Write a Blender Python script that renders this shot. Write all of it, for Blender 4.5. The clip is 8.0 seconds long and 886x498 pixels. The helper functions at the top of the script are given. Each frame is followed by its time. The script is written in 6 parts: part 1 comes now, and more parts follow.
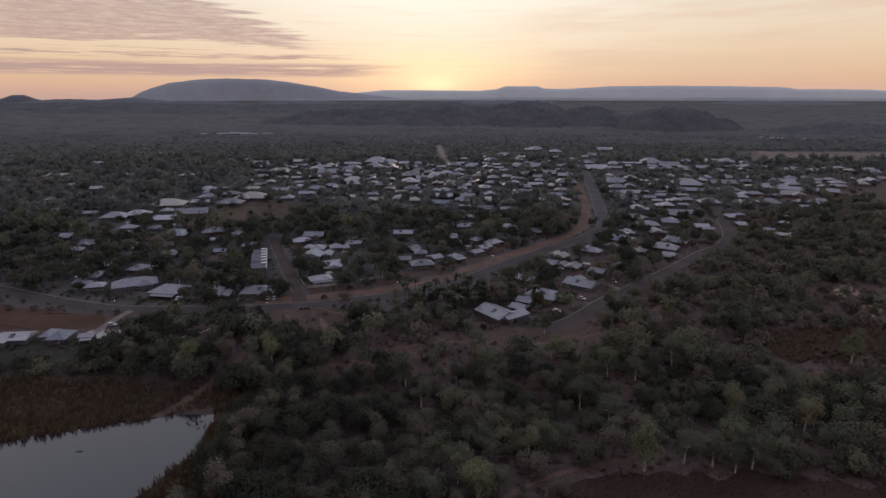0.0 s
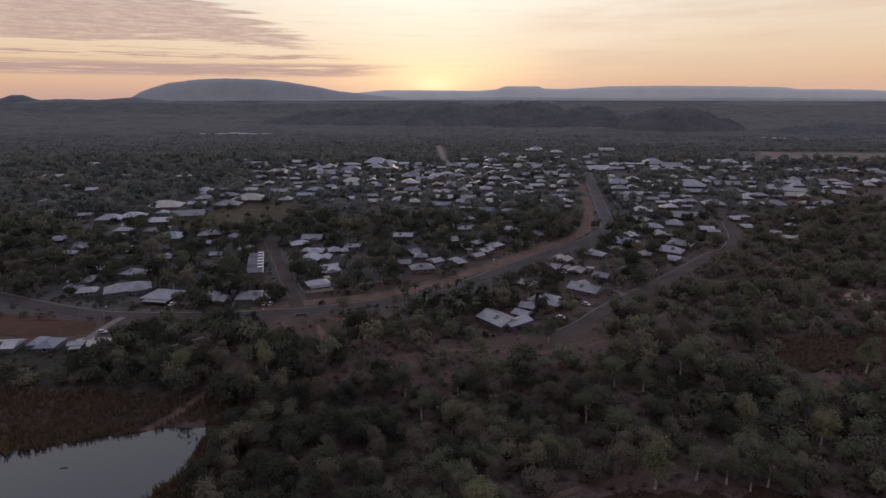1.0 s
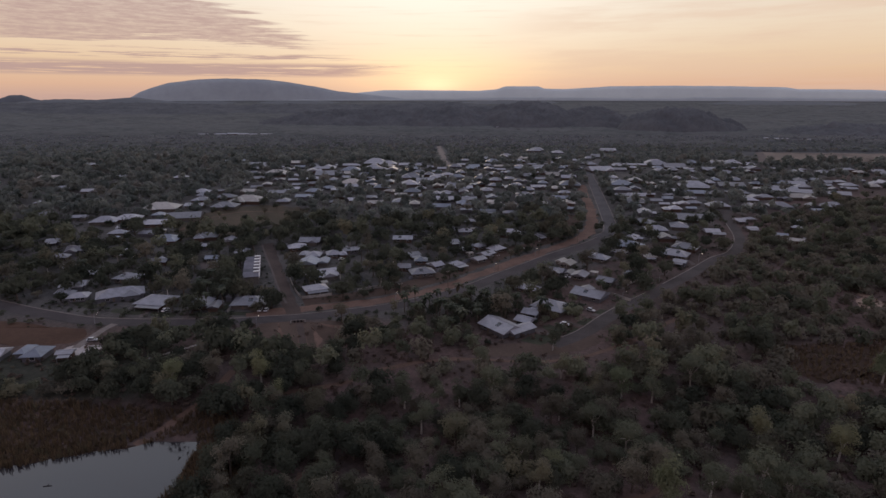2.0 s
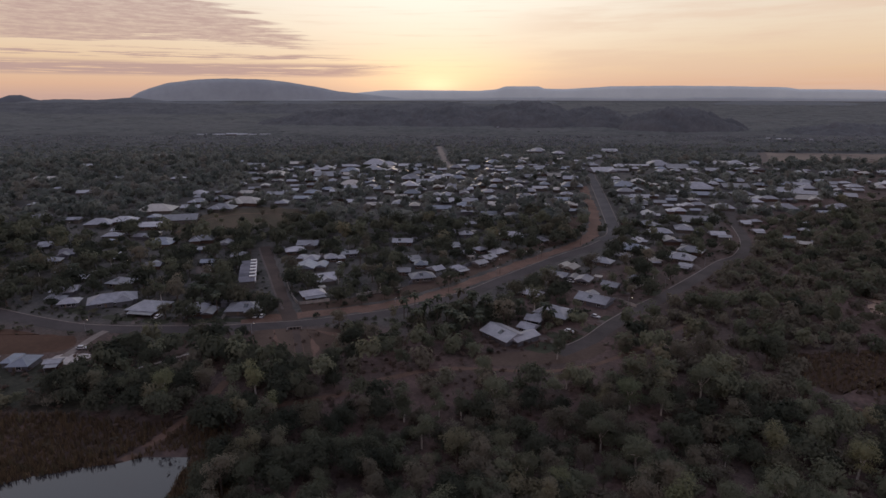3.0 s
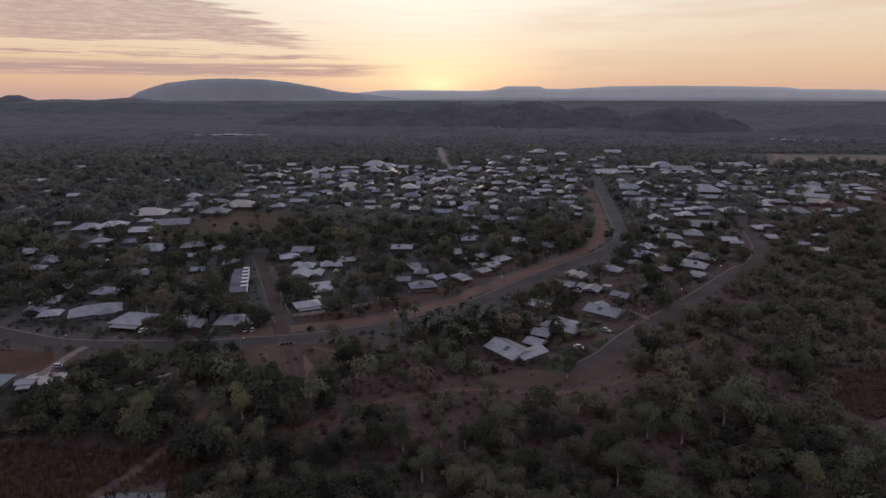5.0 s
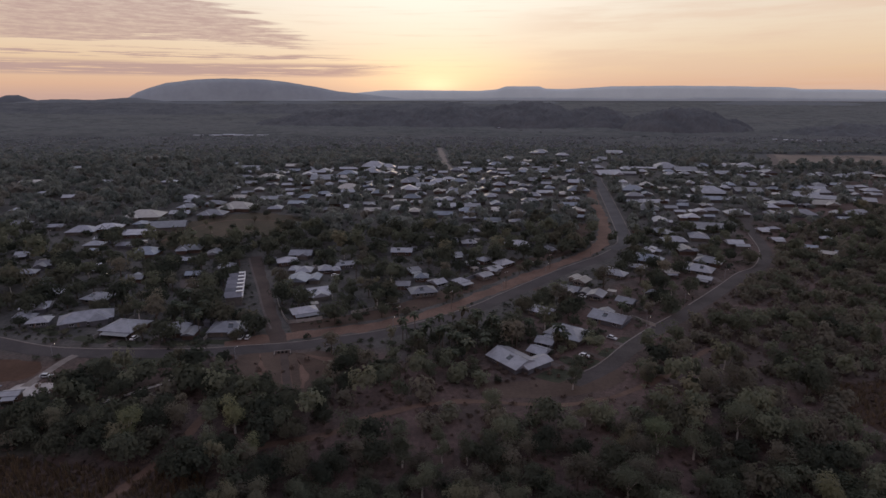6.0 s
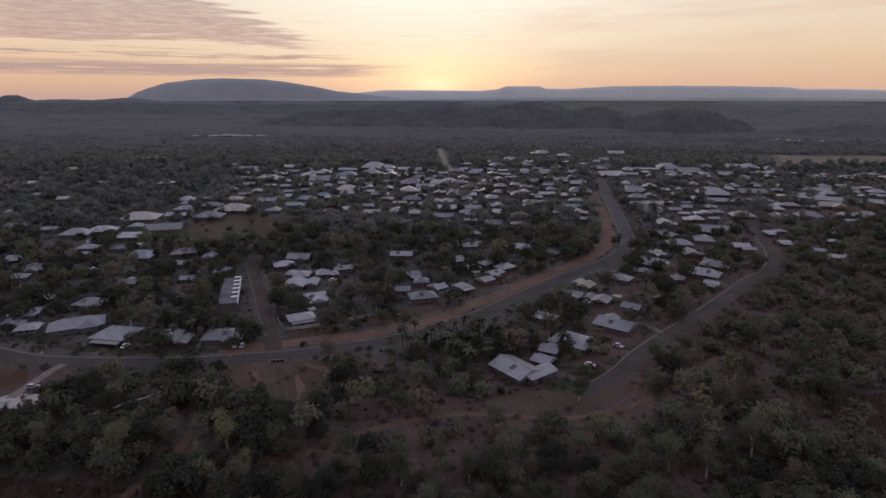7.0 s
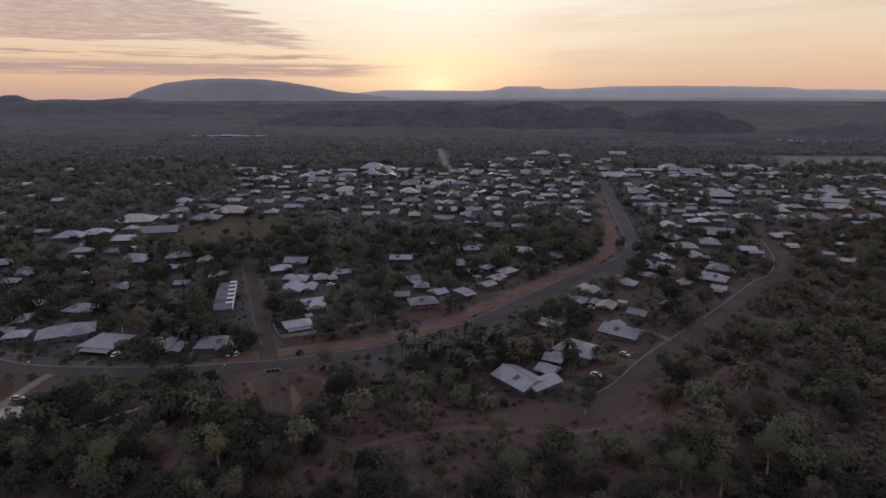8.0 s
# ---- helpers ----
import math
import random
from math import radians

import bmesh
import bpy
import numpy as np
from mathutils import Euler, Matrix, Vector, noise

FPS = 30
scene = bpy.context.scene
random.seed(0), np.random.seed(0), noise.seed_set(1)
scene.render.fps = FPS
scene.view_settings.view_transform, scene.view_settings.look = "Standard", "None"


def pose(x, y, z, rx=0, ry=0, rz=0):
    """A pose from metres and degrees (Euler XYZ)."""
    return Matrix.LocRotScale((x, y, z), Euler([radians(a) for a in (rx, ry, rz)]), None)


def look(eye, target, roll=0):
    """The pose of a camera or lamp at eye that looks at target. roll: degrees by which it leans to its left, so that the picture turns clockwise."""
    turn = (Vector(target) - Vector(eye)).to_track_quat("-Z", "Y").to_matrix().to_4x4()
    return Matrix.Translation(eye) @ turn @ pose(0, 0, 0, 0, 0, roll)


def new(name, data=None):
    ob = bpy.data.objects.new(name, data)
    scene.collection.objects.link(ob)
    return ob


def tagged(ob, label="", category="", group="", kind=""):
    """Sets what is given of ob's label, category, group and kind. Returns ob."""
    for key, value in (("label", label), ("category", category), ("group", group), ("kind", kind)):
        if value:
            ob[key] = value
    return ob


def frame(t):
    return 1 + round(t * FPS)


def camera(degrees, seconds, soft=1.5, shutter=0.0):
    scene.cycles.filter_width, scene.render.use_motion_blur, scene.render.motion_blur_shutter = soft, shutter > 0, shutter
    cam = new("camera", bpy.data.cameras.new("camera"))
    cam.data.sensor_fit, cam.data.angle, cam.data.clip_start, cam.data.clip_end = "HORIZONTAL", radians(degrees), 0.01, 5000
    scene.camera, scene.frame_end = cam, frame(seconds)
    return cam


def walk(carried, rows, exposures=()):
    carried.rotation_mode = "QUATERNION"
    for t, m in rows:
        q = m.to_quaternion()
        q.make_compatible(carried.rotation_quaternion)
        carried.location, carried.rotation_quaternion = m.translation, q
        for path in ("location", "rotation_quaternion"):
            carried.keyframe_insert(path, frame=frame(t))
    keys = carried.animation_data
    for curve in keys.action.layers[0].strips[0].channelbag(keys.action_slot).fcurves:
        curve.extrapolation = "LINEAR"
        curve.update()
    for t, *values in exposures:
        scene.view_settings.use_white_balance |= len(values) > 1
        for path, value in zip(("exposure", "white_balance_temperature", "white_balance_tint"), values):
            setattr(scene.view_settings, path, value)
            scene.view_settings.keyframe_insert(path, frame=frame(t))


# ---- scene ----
cam = camera(74.0, 8.0, soft=1.5)
EYE, TILT = 100.0, -14.55
TRAVEL = (-2.72, 64.37, 1.21)
walk(cam, [(t, pose(TRAVEL[0] * t / 8, TRAVEL[1] * t / 8, EYE + TRAVEL[2] * t / 8, 90 + TILT, 0, 0)) for t in (0.0, 1.0, 2.0, 3.0, 4.0, 5.0, 6.0, 7.0, 8.0)])

# ---- sky, sun ----
world = bpy.data.worlds.new("dawn_sky")
scene.world = world
world.use_nodes = True


class Nodes:
    """Short-hand for wiring a node tree."""

    def __init__(self, tree):
        self.tree = tree
        tree.nodes.clear()

    def node(self, kind):
        return self.tree.nodes.new(kind)

    def plug(self, value, socket):
        if isinstance(value, bpy.types.NodeSocket):
            self.tree.links.new(value, socket)
        else:
            socket.default_value = value

    def math(self, op, a, b=0.0, c=0.0, clamp=False):
        n = self.node("ShaderNodeMath")
        n.operation, n.use_clamp = op, clamp
        for s, v in zip(n.inputs, (a, b, c)):
            self.plug(v, s)
        return n.outputs[0]

    def smooth(self, v, lo, hi):
        n = self.node("ShaderNodeMapRange")
        n.interpolation_type = "SMOOTHSTEP"
        for s, x in zip(n.inputs, (v, lo, hi, 0.0, 1.0)):
            self.plug(x, s)
        return n.outputs[0]

    def mix(self, fac, a, b, blend="MIX"):
        n = self.node("ShaderNodeMix")
        n.data_type, n.blend_type = "RGBA", blend
        for s, v in zip((n.inputs[0], n.inputs[6], n.inputs[7]), (fac, a, b)):
            self.plug(v, s)
        return n.outputs[2]

    def ramp(self, fac, stops):
        n = self.node("ShaderNodeValToRGB")
        els = n.color_ramp.elements
        while len(els) < len(stops):
            els.new(0.5)
        for el, (p, c) in zip(els, stops):
            el.position, el.color = p, (*c, 1)
        self.plug(fac, n.inputs[0])
        return n.outputs[0]

    def noise(self, vec, scale, detail=4.0, rough=0.55):
        n = self.node("ShaderNodeTexNoise")
        if vec is not None:
            self.plug(vec, n.inputs["Vector"])
        n.inputs["Scale"].default_value, n.inputs["Detail"].default_value, n.inputs["Roughness"].default_value = scale, detail, rough
        return n.outputs["Fac"]

    def xyz(self, x, y, z):
        n = self.node("ShaderNodeCombineXYZ")
        for s, v in zip(n.inputs, (x, y, z)):
            self.plug(v, s)
        return n.outputs[0]


def grey(v):
    return (v, v, v, 1)


N = Nodes(world.node_tree)
way = N.node("ShaderNodeTexCoord").outputs["Generated"]
axes = N.node("ShaderNodeSeparateXYZ")
N.plug(way, axes.inputs[0])
elev = N.math("MULTIPLY", N.math("ARCSINE", axes.outputs[2]), 57.2958)
azim = N.math("MULTIPLY", N.math("ARCTAN2", axes.outputs[0], axes.outputs[1]), 57.2958)
SUN_AZ, SUN_EL = -0.8, 1.0


def halo(wide, high, at=SUN_EL):
    a = N.math("POWER", N.math("DIVIDE", N.math("SUBTRACT", azim, SUN_AZ), wide), 2.0)
    b = N.math("POWER", N.math("DIVIDE", N.math("SUBTRACT", elev, at), high), 2.0)
    return N.math("EXPONENT", N.math("MULTIPLY", N.math("ADD", a, b), -1.0))


def scaled(colour, fac):
    return N.mix(1.0, colour, N.xyz(fac, fac, fac), "MULTIPLY")


sunward = N.ramp(N.math("DIVIDE", elev, 90.0, clamp=True), [
    (0.0, (0.57, 0.37, 0.31)), (0.012, (0.72, 0.45, 0.31)), (0.03, (0.79, 0.56, 0.37)), (0.06, (0.83, 0.66, 0.49)), (0.10, (0.82, 0.71, 0.60)),
    (0.18, (0.80, 0.76, 0.78)), (0.35, (0.74, 0.78, 0.91)), (0.6, (0.50, 0.555, 0.75)), (1.0, (0.365, 0.425, 0.65))])
away = N.ramp(N.math("DIVIDE", elev, 90.0, clamp=True), [
    (0.0, (0.345, 0.34, 0.50)), (0.15, (0.45, 0.42, 0.57)), (0.4, (0.435, 0.465, 0.68)), (1.0, (0.365, 0.425, 0.65))])
turned = N.smooth(N.math("ABSOLUTE", N.math("SUBTRACT", azim, SUN_AZ)), 35.0, 130.0)
sky = N.mix(turned, sunward, away)
sky = N.mix(1.0, sky, scaled((0.24, 0.27, 0.25, 1), halo(20.0, 7.0, 9.5)), "ADD")
sky = N.mix(1.0, sky, scaled((0.34, 0.24, 0.08, 1), halo(9.0, 2.6, 1.6)), "ADD")
sky = N.mix(1.0, sky, scaled((0.25, 0.20, 0.12, 1), halo(2.4, 0.8)), "ADD")
# thin high cloud: one ragged bank high over the hill, two flat bands below it, faint streaks elsewhere
streak = N.noise(N.xyz(N.math("MULTIPLY", azim, 0.11), N.math("MULTIPLY", elev, 2.9), 0.0), 1.0, 7.0, 0.62)
ripple = N.smooth(N.noise(N.xyz(N.math("MULTIPLY", azim, 0.55), N.math("MULTIPLY", elev, 4.6), 3.0), 1.0, 6.0, 0.7), 0.33, 0.64)
fibre = N.noise(N.xyz(N.math("MULTIPLY", azim, 0.28), N.math("MULTIPLY", elev, 9.0), 6.0), 1.0, 4.0, 0.6)
edge = N.math("ADD", N.math("MULTIPLY", N.math("SUBTRACT", streak, 0.5), 16.0), azim)
bank = N.math("MULTIPLY", N.smooth(N.math("ADD", edge, N.math("MULTIPLY", N.math("SUBTRACT", elev, 5.4), 2.6)), -12.5, -15.5), N.smooth(N.math("ADD", elev, N.math("MULTIPLY", N.math("SUBTRACT", streak, 0.5), 4.2)), 4.2, 4.7))
bank = N.math("MULTIPLY", bank, N.math("ADD", 0.56, N.math("MULTIPLY", ripple, 0.40)), clamp=True)
band = N.math("MULTIPLY", N.smooth(elev, 1.55, 1.95), N.smooth(elev, 3.05, 2.6))
band = N.math("MULTIPLY", band, N.smooth(N.math("ADD", edge, N.math("MULTIPLY", elev, -2.0)), -7.0, -15.0))
band = N.math("MULTIPLY", band, N.smooth(N.math("ADD", N.math("MULTIPLY", streak, 0.6), N.math("MULTIPLY", fibre, 0.4)), 0.38, 0.50), clamp=True)
thin = N.math("MULTIPLY", N.math("MULTIPLY", N.smooth(elev, 3.0, 3.3), N.smooth(elev, 3.75, 3.5)), N.math("MULTIPLY", N.smooth(N.math("ADD", N.math("MULTIPLY", streak, 0.5), N.math("MULTIPLY", fibre, 0.5)), 0.46, 0.56), N.smooth(azim, -6.0, -14.0)))
veil = N.noise(N.xyz(N.math("MULTIPLY", N.math("ADD", azim, N.math("MULTIPLY", elev, -2.0)), 0.05), N.math("MULTIPLY", elev, 0.55), 8.0), 1.0, 5.0, 0.6)
veil = N.math("MULTIPLY", N.smooth(veil, 0.42, 0.62), N.math("MULTIPLY", N.smooth(azim, 2.0, 14.0), 0.42))
wisps = N.math("MAXIMUM", N.math("MULTIPLY", N.smooth(streak, 0.5, 0.8), 0.35), veil)
sky = N.mix(wisps, sky, (0.76, 0.53, 0.40, 1))
cloud = N.math("MAXIMUM", N.math("MAXIMUM", bank, band), thin)
sky = N.mix(N.math("MULTIPLY", cloud, 0.92), sky, (0.49, 0.332, 0.305, 1))
air = N.node("ShaderNodeTexSky")
air.sky_type, air.sun_disc, air.sun_elevation, air.sun_rotation = "NISHITA", False, radians(SUN_EL), radians(SUN_AZ)
sky = N.mix(1.0, sky, scaled(air.outputs[0], 0.003), "ADD")
back = N.node("ShaderNodeBackground")
N.plug(sky, back.inputs[0])
back.inputs[1].default_value = 1.0
N.plug(back.outputs[0], N.node("ShaderNodeOutputWorld").inputs[0])

sun = bpy.data.lights.new("sun", "SUN")
sun.energy, sun.angle, sun.color = 0.25, radians(8), (1.0, 0.72, 0.45)
lamp = new("sun", sun)
lamp.matrix_world = look((0, 0, 0), (-math.sin(radians(SUN_AZ)), -math.cos(radians(SUN_AZ)), -math.sin(radians(3.0))))
scene.view_settings.exposure = 0.0


# ---- materials ----
def material(name, build, rough=0.85, spec=0.1, metal=0.0, through_light=0.0):
    m = bpy.data.materials.new(name)
    m.use_nodes = True
    n = Nodes(m.node_tree)
    bsdf = n.node("ShaderNodeBsdfPrincipled")
    bsdf.inputs["Roughness"].default_value, bsdf.inputs["Specular IOR Level"].default_value, bsdf.inputs["Metallic"].default_value = rough, spec, metal
    n.bsdf = bsdf
    n.where = n.node("ShaderNodeNewGeometry").outputs["Position"]
    colour = build(n)
    if colour is not None:
        n.plug(colour, bsdf.inputs["Base Color"])
    surface = bsdf.outputs[0]
    if through_light and colour is not None:
        # leaves let part of the light through
        soft, blend = n.node("ShaderNodeBsdfTranslucent"), n.node("ShaderNodeMixShader")
        n.plug(colour, soft.inputs[0])
        blend.inputs[0].default_value = through_light
        n.plug(surface, blend.inputs[1])
        n.plug(soft.outputs[0], blend.inputs[2])
        surface = blend.outputs[0]
    n.plug(surface, n.node("ShaderNodeOutputMaterial").inputs[0])
    return m


def bumped(n, height, distance, strength=0.6):
    b = n.node("ShaderNodeBump")
    b.inputs["Strength"].default_value, b.inputs["Distance"].default_value = strength, distance
    n.plug(height, b.inputs["Height"])
    n.plug(b.outputs[0], n.bsdf.inputs["Normal"])


def two_tone(a, b, coarse, fine, contrast=(0.35, 0.65), bump=0.0):
    """Two colours mixed by coarse patches and fine grain."""
    def build(n):
        big, small = n.noise(n.where, coarse, 5.0, 0.6), n.noise(n.where, fine, 4.0, 0.65)
        f = n.smooth(n.math("ADD", n.math("MULTIPLY", big, 0.6), n.math("MULTIPLY", small, 0.4)), *contrast)
        if bump:
            bumped(n, small, bump)
        return n.mix(f, (*a, 1), (*b, 1))
    return build


def ground_build(n):
    big, mid, fine = n.noise(n.where, 0.012, 5.0), n.noise(n.where, 0.07, 6.0, 0.65), n.noise(n.where, 0.6, 5.0, 0.7)
    dry = n.mix(n.smooth(fine, 0.35, 0.65), (0.076, 0.052, 0.046, 1), (0.124, 0.085, 0.075, 1))
    scrub = n.mix(n.smooth(fine, 0.35, 0.65), (0.050, 0.038, 0.034, 1), (0.084, 0.063, 0.055, 1))
    bumped(n, fine, 0.25)
    near = n.mix(n.smooth(n.math("ADD", n.math("MULTIPLY", big, 0.5), n.math("MULTIPLY", mid, 0.5)), 0.42, 0.56), dry, scrub)
    # north of the town the soil colour blends to the bluish grey of the plain
    at = n.node("ShaderNodeSeparateXYZ")
    n.plug(n.where, at.inputs[0])
    lots = n.mix(n.smooth(n.math("ADD", n.math("MULTIPLY", mid, 0.5), n.math("MULTIPLY", fine, 0.5)), 0.4, 0.6), (0.050, 0.048, 0.045, 1), (0.094, 0.087, 0.081, 1))
    # dusty garden lots: north of the creek road and of the bend street
    edge = n.math("SUBTRACT", at.outputs[1], n.math("MULTIPLY", n.math("MAXIMUM", at.outputs[0], 0.0), 0.95))
    near = n.mix(n.smooth(n.math("ADD", edge, n.math("MULTIPLY", mid, 30.0)), 270.0, 300.0), near, lots)
    # greener grass between the reeds and the oval
    green = n.mix(n.smooth(fine, 0.35, 0.65), (0.026, 0.028, 0.021, 1), (0.050, 0.049, 0.037, 1))
    strip = n.math("MULTIPLY", n.smooth(n.math("ADD", at.outputs[1], n.math("MULTIPLY", mid, 12.0)), 205.0, 212.0), n.smooth(n.math("ADD", at.outputs[1], n.math("MULTIPLY", mid, 10.0)), 245.0, 235.0))
    near = n.mix(n.math("MULTIPLY", strip, n.smooth(n.math("ADD", at.outputs[0], n.math("MULTIPLY", mid, 40.0)), -70.0, -100.0)), near, green)
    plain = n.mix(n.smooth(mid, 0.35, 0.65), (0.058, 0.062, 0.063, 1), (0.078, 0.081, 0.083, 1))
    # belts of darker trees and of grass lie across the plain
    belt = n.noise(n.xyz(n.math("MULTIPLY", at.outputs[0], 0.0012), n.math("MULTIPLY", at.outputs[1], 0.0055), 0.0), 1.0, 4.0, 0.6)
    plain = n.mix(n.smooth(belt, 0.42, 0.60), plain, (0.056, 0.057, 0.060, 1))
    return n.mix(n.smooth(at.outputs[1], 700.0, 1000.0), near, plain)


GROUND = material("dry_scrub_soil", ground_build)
ASPHALT = material("worn_asphalt", two_tone((0.049, 0.043, 0.043), (0.074, 0.065, 0.064), 0.08, 1.5))
PALE_ASPHALT = material("pale_worn_asphalt", two_tone((0.070, 0.066, 0.067), (0.104, 0.098, 0.099), 0.08, 1.5))
STREET = material("weathered_street_asphalt", two_tone((0.050, 0.043, 0.041), (0.080, 0.069, 0.065), 0.08, 1.2))
BROWN_ROAD = material("dusty_asphalt", two_tone((0.050, 0.038, 0.034), (0.082, 0.061, 0.053), 0.08, 1.2))
RED_DIRT = material("red_dirt", two_tone((0.100, 0.064, 0.050), (0.165, 0.106, 0.082), 0.06, 0.9, bump=0.1))
DARK_SOIL = material("damp_verge_soil", two_tone((0.050, 0.034, 0.028), (0.085, 0.058, 0.044), 0.08, 0.9, bump=0.1))
BARE = material("bare_brown_earth", two_tone((0.058, 0.041, 0.033), (0.094, 0.067, 0.053), 0.05, 0.7, bump=0.1))
TRACK = material("pale_track_dirt", two_tone((0.092, 0.060, 0.045), (0.140, 0.092, 0.070), 0.1, 0.9))
CAR_PARK = material("dusty_gravel", two_tone((0.085, 0.070, 0.064), (0.125, 0.103, 0.094), 0.1, 0.9))
SAND = material("pale_sand", two_tone((0.20, 0.14, 0.105), (0.30, 0.22, 0.17), 0.1, 0.8))
KERB = material("dusty_kerb", two_tone((0.141, 0.120, 0.107), (0.207, 0.182, 0.166), 0.3, 2.0))
CONCRETE = material("old_concrete", two_tone((0.30, 0.27, 0.25), (0.42, 0.39, 0.37), 0.3, 2.0))
LAWN = material("dry_lawn", two_tone((0.048, 0.042, 0.028), (0.087, 0.067, 0.047), 0.05, 0.35, bump=0.1))
GREEN_LAWN = material("watered_lawn", two_tone((0.028, 0.031, 0.021), (0.054, 0.055, 0.037), 0.15, 1.0, bump=0.05))
FIELD = material("cut_field", two_tone((0.135, 0.110, 0.092), (0.185, 0.150, 0.125), 0.02, 0.3))
DARK_FLAT = material("damp_brown_grass", two_tone((0.032, 0.020, 0.0145), (0.052, 0.033, 0.024), 0.04, 0.5, bump=0.1))
OVAL = material("burnt_brown_grass", two_tone((0.056, 0.032, 0.022), (0.084, 0.049, 0.034), 0.04, 0.5, bump=0.1))


def water_build(n):
    bumped(n, n.noise(n.where, 0.5, 4.0), 0.05, 0.3)
    return n.mix(n.noise(n.where, 0.05, 3.0), (0.020, 0.018, 0.021, 1), (0.030, 0.027, 0.029, 1))


WATER = material("still_water", water_build, rough=0.06, spec=0.5)


def leaf_build(low, high, odd, vary=0.5):
    def build(n):
        attribute = n.node("ShaderNodeAttribute")
        attribute.attribute_name = "tint"
        tint = attribute.outputs["Fac"]
        own = n.math("FRACT", n.math("ADD", tint, n.node("ShaderNodeObjectInfo").outputs["Random"]))
        leaf = n.node("ShaderNodeNewGeometry").outputs["Random Per Island"]
        c = n.mix(own, (*low, 1), (*high, 1))
        c = n.mix(n.smooth(n.math("FRACT", n.math("MULTIPLY", own, 7.3)), 0.78, 1.0), c, (*odd, 1))
        k = n.math("ADD", 1.0 - vary / 2, n.math("MULTIPLY", leaf, vary))
        return n.mix(1.0, c, n.xyz(k, k, k), "MULTIPLY")
    return build


GUM_LEAF = material("gum_leaves", leaf_build((0.099, 0.108, 0.078), (0.198, 0.207, 0.145), (0.218, 0.202, 0.136), 0.12), 0.9, 0.04, 0.0, 0.55)
LIGHT_LEAF = material("light_gum_leaves", leaf_build((0.149, 0.171, 0.109), (0.242, 0.245, 0.143), (0.242, 0.223, 0.133), 0.16), 0.9, 0.04, 0.0, 0.55)
DARK_LEAF = material("dark_garden_leaves", leaf_build((0.054, 0.062, 0.047), (0.113, 0.120, 0.087), (0.127, 0.120, 0.087), 0.12), 0.9, 0.05, 0.0, 0.55)
# distance haze is painted into this pale bluish leaf colour
FAR_LEAF = material("hazy_woodland_leaves", leaf_build((0.189, 0.196, 0.207), (0.236, 0.239, 0.245), (0.216, 0.213, 0.219), 0.1), 0.9, 0.1, 0.0, 0.4)
PALM_LEAF = material("palm_fronds", leaf_build((0.025, 0.034, 0.017), (0.052, 0.059, 0.032), (0.077, 0.066, 0.042)), 0.6, 0.3, 0.0, 0.3)
BROWN_LEAF = material("dry_brown_leaves", leaf_build((0.127, 0.117, 0.092), (0.216, 0.196, 0.151), (0.187, 0.183, 0.134), 0.14), 0.9, 0.04, 0.0, 0.55)
UNDER_LEAF = material("dry_undergrowth_leaves", leaf_build((0.102, 0.076, 0.063), (0.178, 0.135, 0.110), (0.139, 0.122, 0.094), 0.2), 0.9, 0.04, 0.0, 0.5)
REED = material("brown_reeds", leaf_build((0.096, 0.070, 0.044), (0.165, 0.118, 0.072), (0.115, 0.100, 0.064)), 0.9, 0.1, 0.0, 0.4)
# leaf colour paled and greyed to carry the haze over farther trees
HAZY_LEAF = material("hazy_tree_leaves", leaf_build((0.123, 0.141, 0.128), (0.245, 0.259, 0.228), (0.237, 0.226, 0.195), 0.14), 0.9, 0.05, 0.0, 0.55)


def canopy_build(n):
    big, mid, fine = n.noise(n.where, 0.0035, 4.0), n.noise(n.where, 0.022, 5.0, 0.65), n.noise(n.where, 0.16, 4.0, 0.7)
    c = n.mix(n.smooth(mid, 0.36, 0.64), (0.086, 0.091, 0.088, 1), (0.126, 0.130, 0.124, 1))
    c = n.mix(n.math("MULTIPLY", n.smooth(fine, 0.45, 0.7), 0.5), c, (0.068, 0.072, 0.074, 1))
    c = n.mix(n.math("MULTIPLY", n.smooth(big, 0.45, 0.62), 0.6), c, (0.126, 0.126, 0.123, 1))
    # distance haze painted in: leaf colour is darker near the town, paler beyond
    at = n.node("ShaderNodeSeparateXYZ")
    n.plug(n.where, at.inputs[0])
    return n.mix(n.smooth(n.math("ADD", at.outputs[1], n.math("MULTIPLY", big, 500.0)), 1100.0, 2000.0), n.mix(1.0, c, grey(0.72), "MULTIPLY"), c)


CANOPY = material("hazy_woodland_canopy", canopy_build, 0.95, 0.03)
BARK = material("brown_bark", two_tone((0.07, 0.055, 0.045), (0.14, 0.11, 0.09), 0.8, 5.0))
WET_WOOD = material("waterlogged_wood", two_tone((0.022, 0.019, 0.018), (0.045, 0.040, 0.037), 0.8, 5.0))
PALE_BARK = material("pale_gum_bark", two_tone((0.28, 0.25, 0.22), (0.48, 0.45, 0.41), 0.5, 3.0))
# this bluish grey holds the haze over the plain as base colour
FAR_PLAIN = material("haze_grey_plain", two_tone((0.090, 0.097, 0.105), (0.120, 0.128, 0.136), 0.004, 0.03))


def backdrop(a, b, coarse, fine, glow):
    """Far land veiled by bright air: the haze is painted as pale colour and glow."""
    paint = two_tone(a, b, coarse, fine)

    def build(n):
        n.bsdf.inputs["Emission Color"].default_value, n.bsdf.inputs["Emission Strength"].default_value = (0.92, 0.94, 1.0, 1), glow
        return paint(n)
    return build


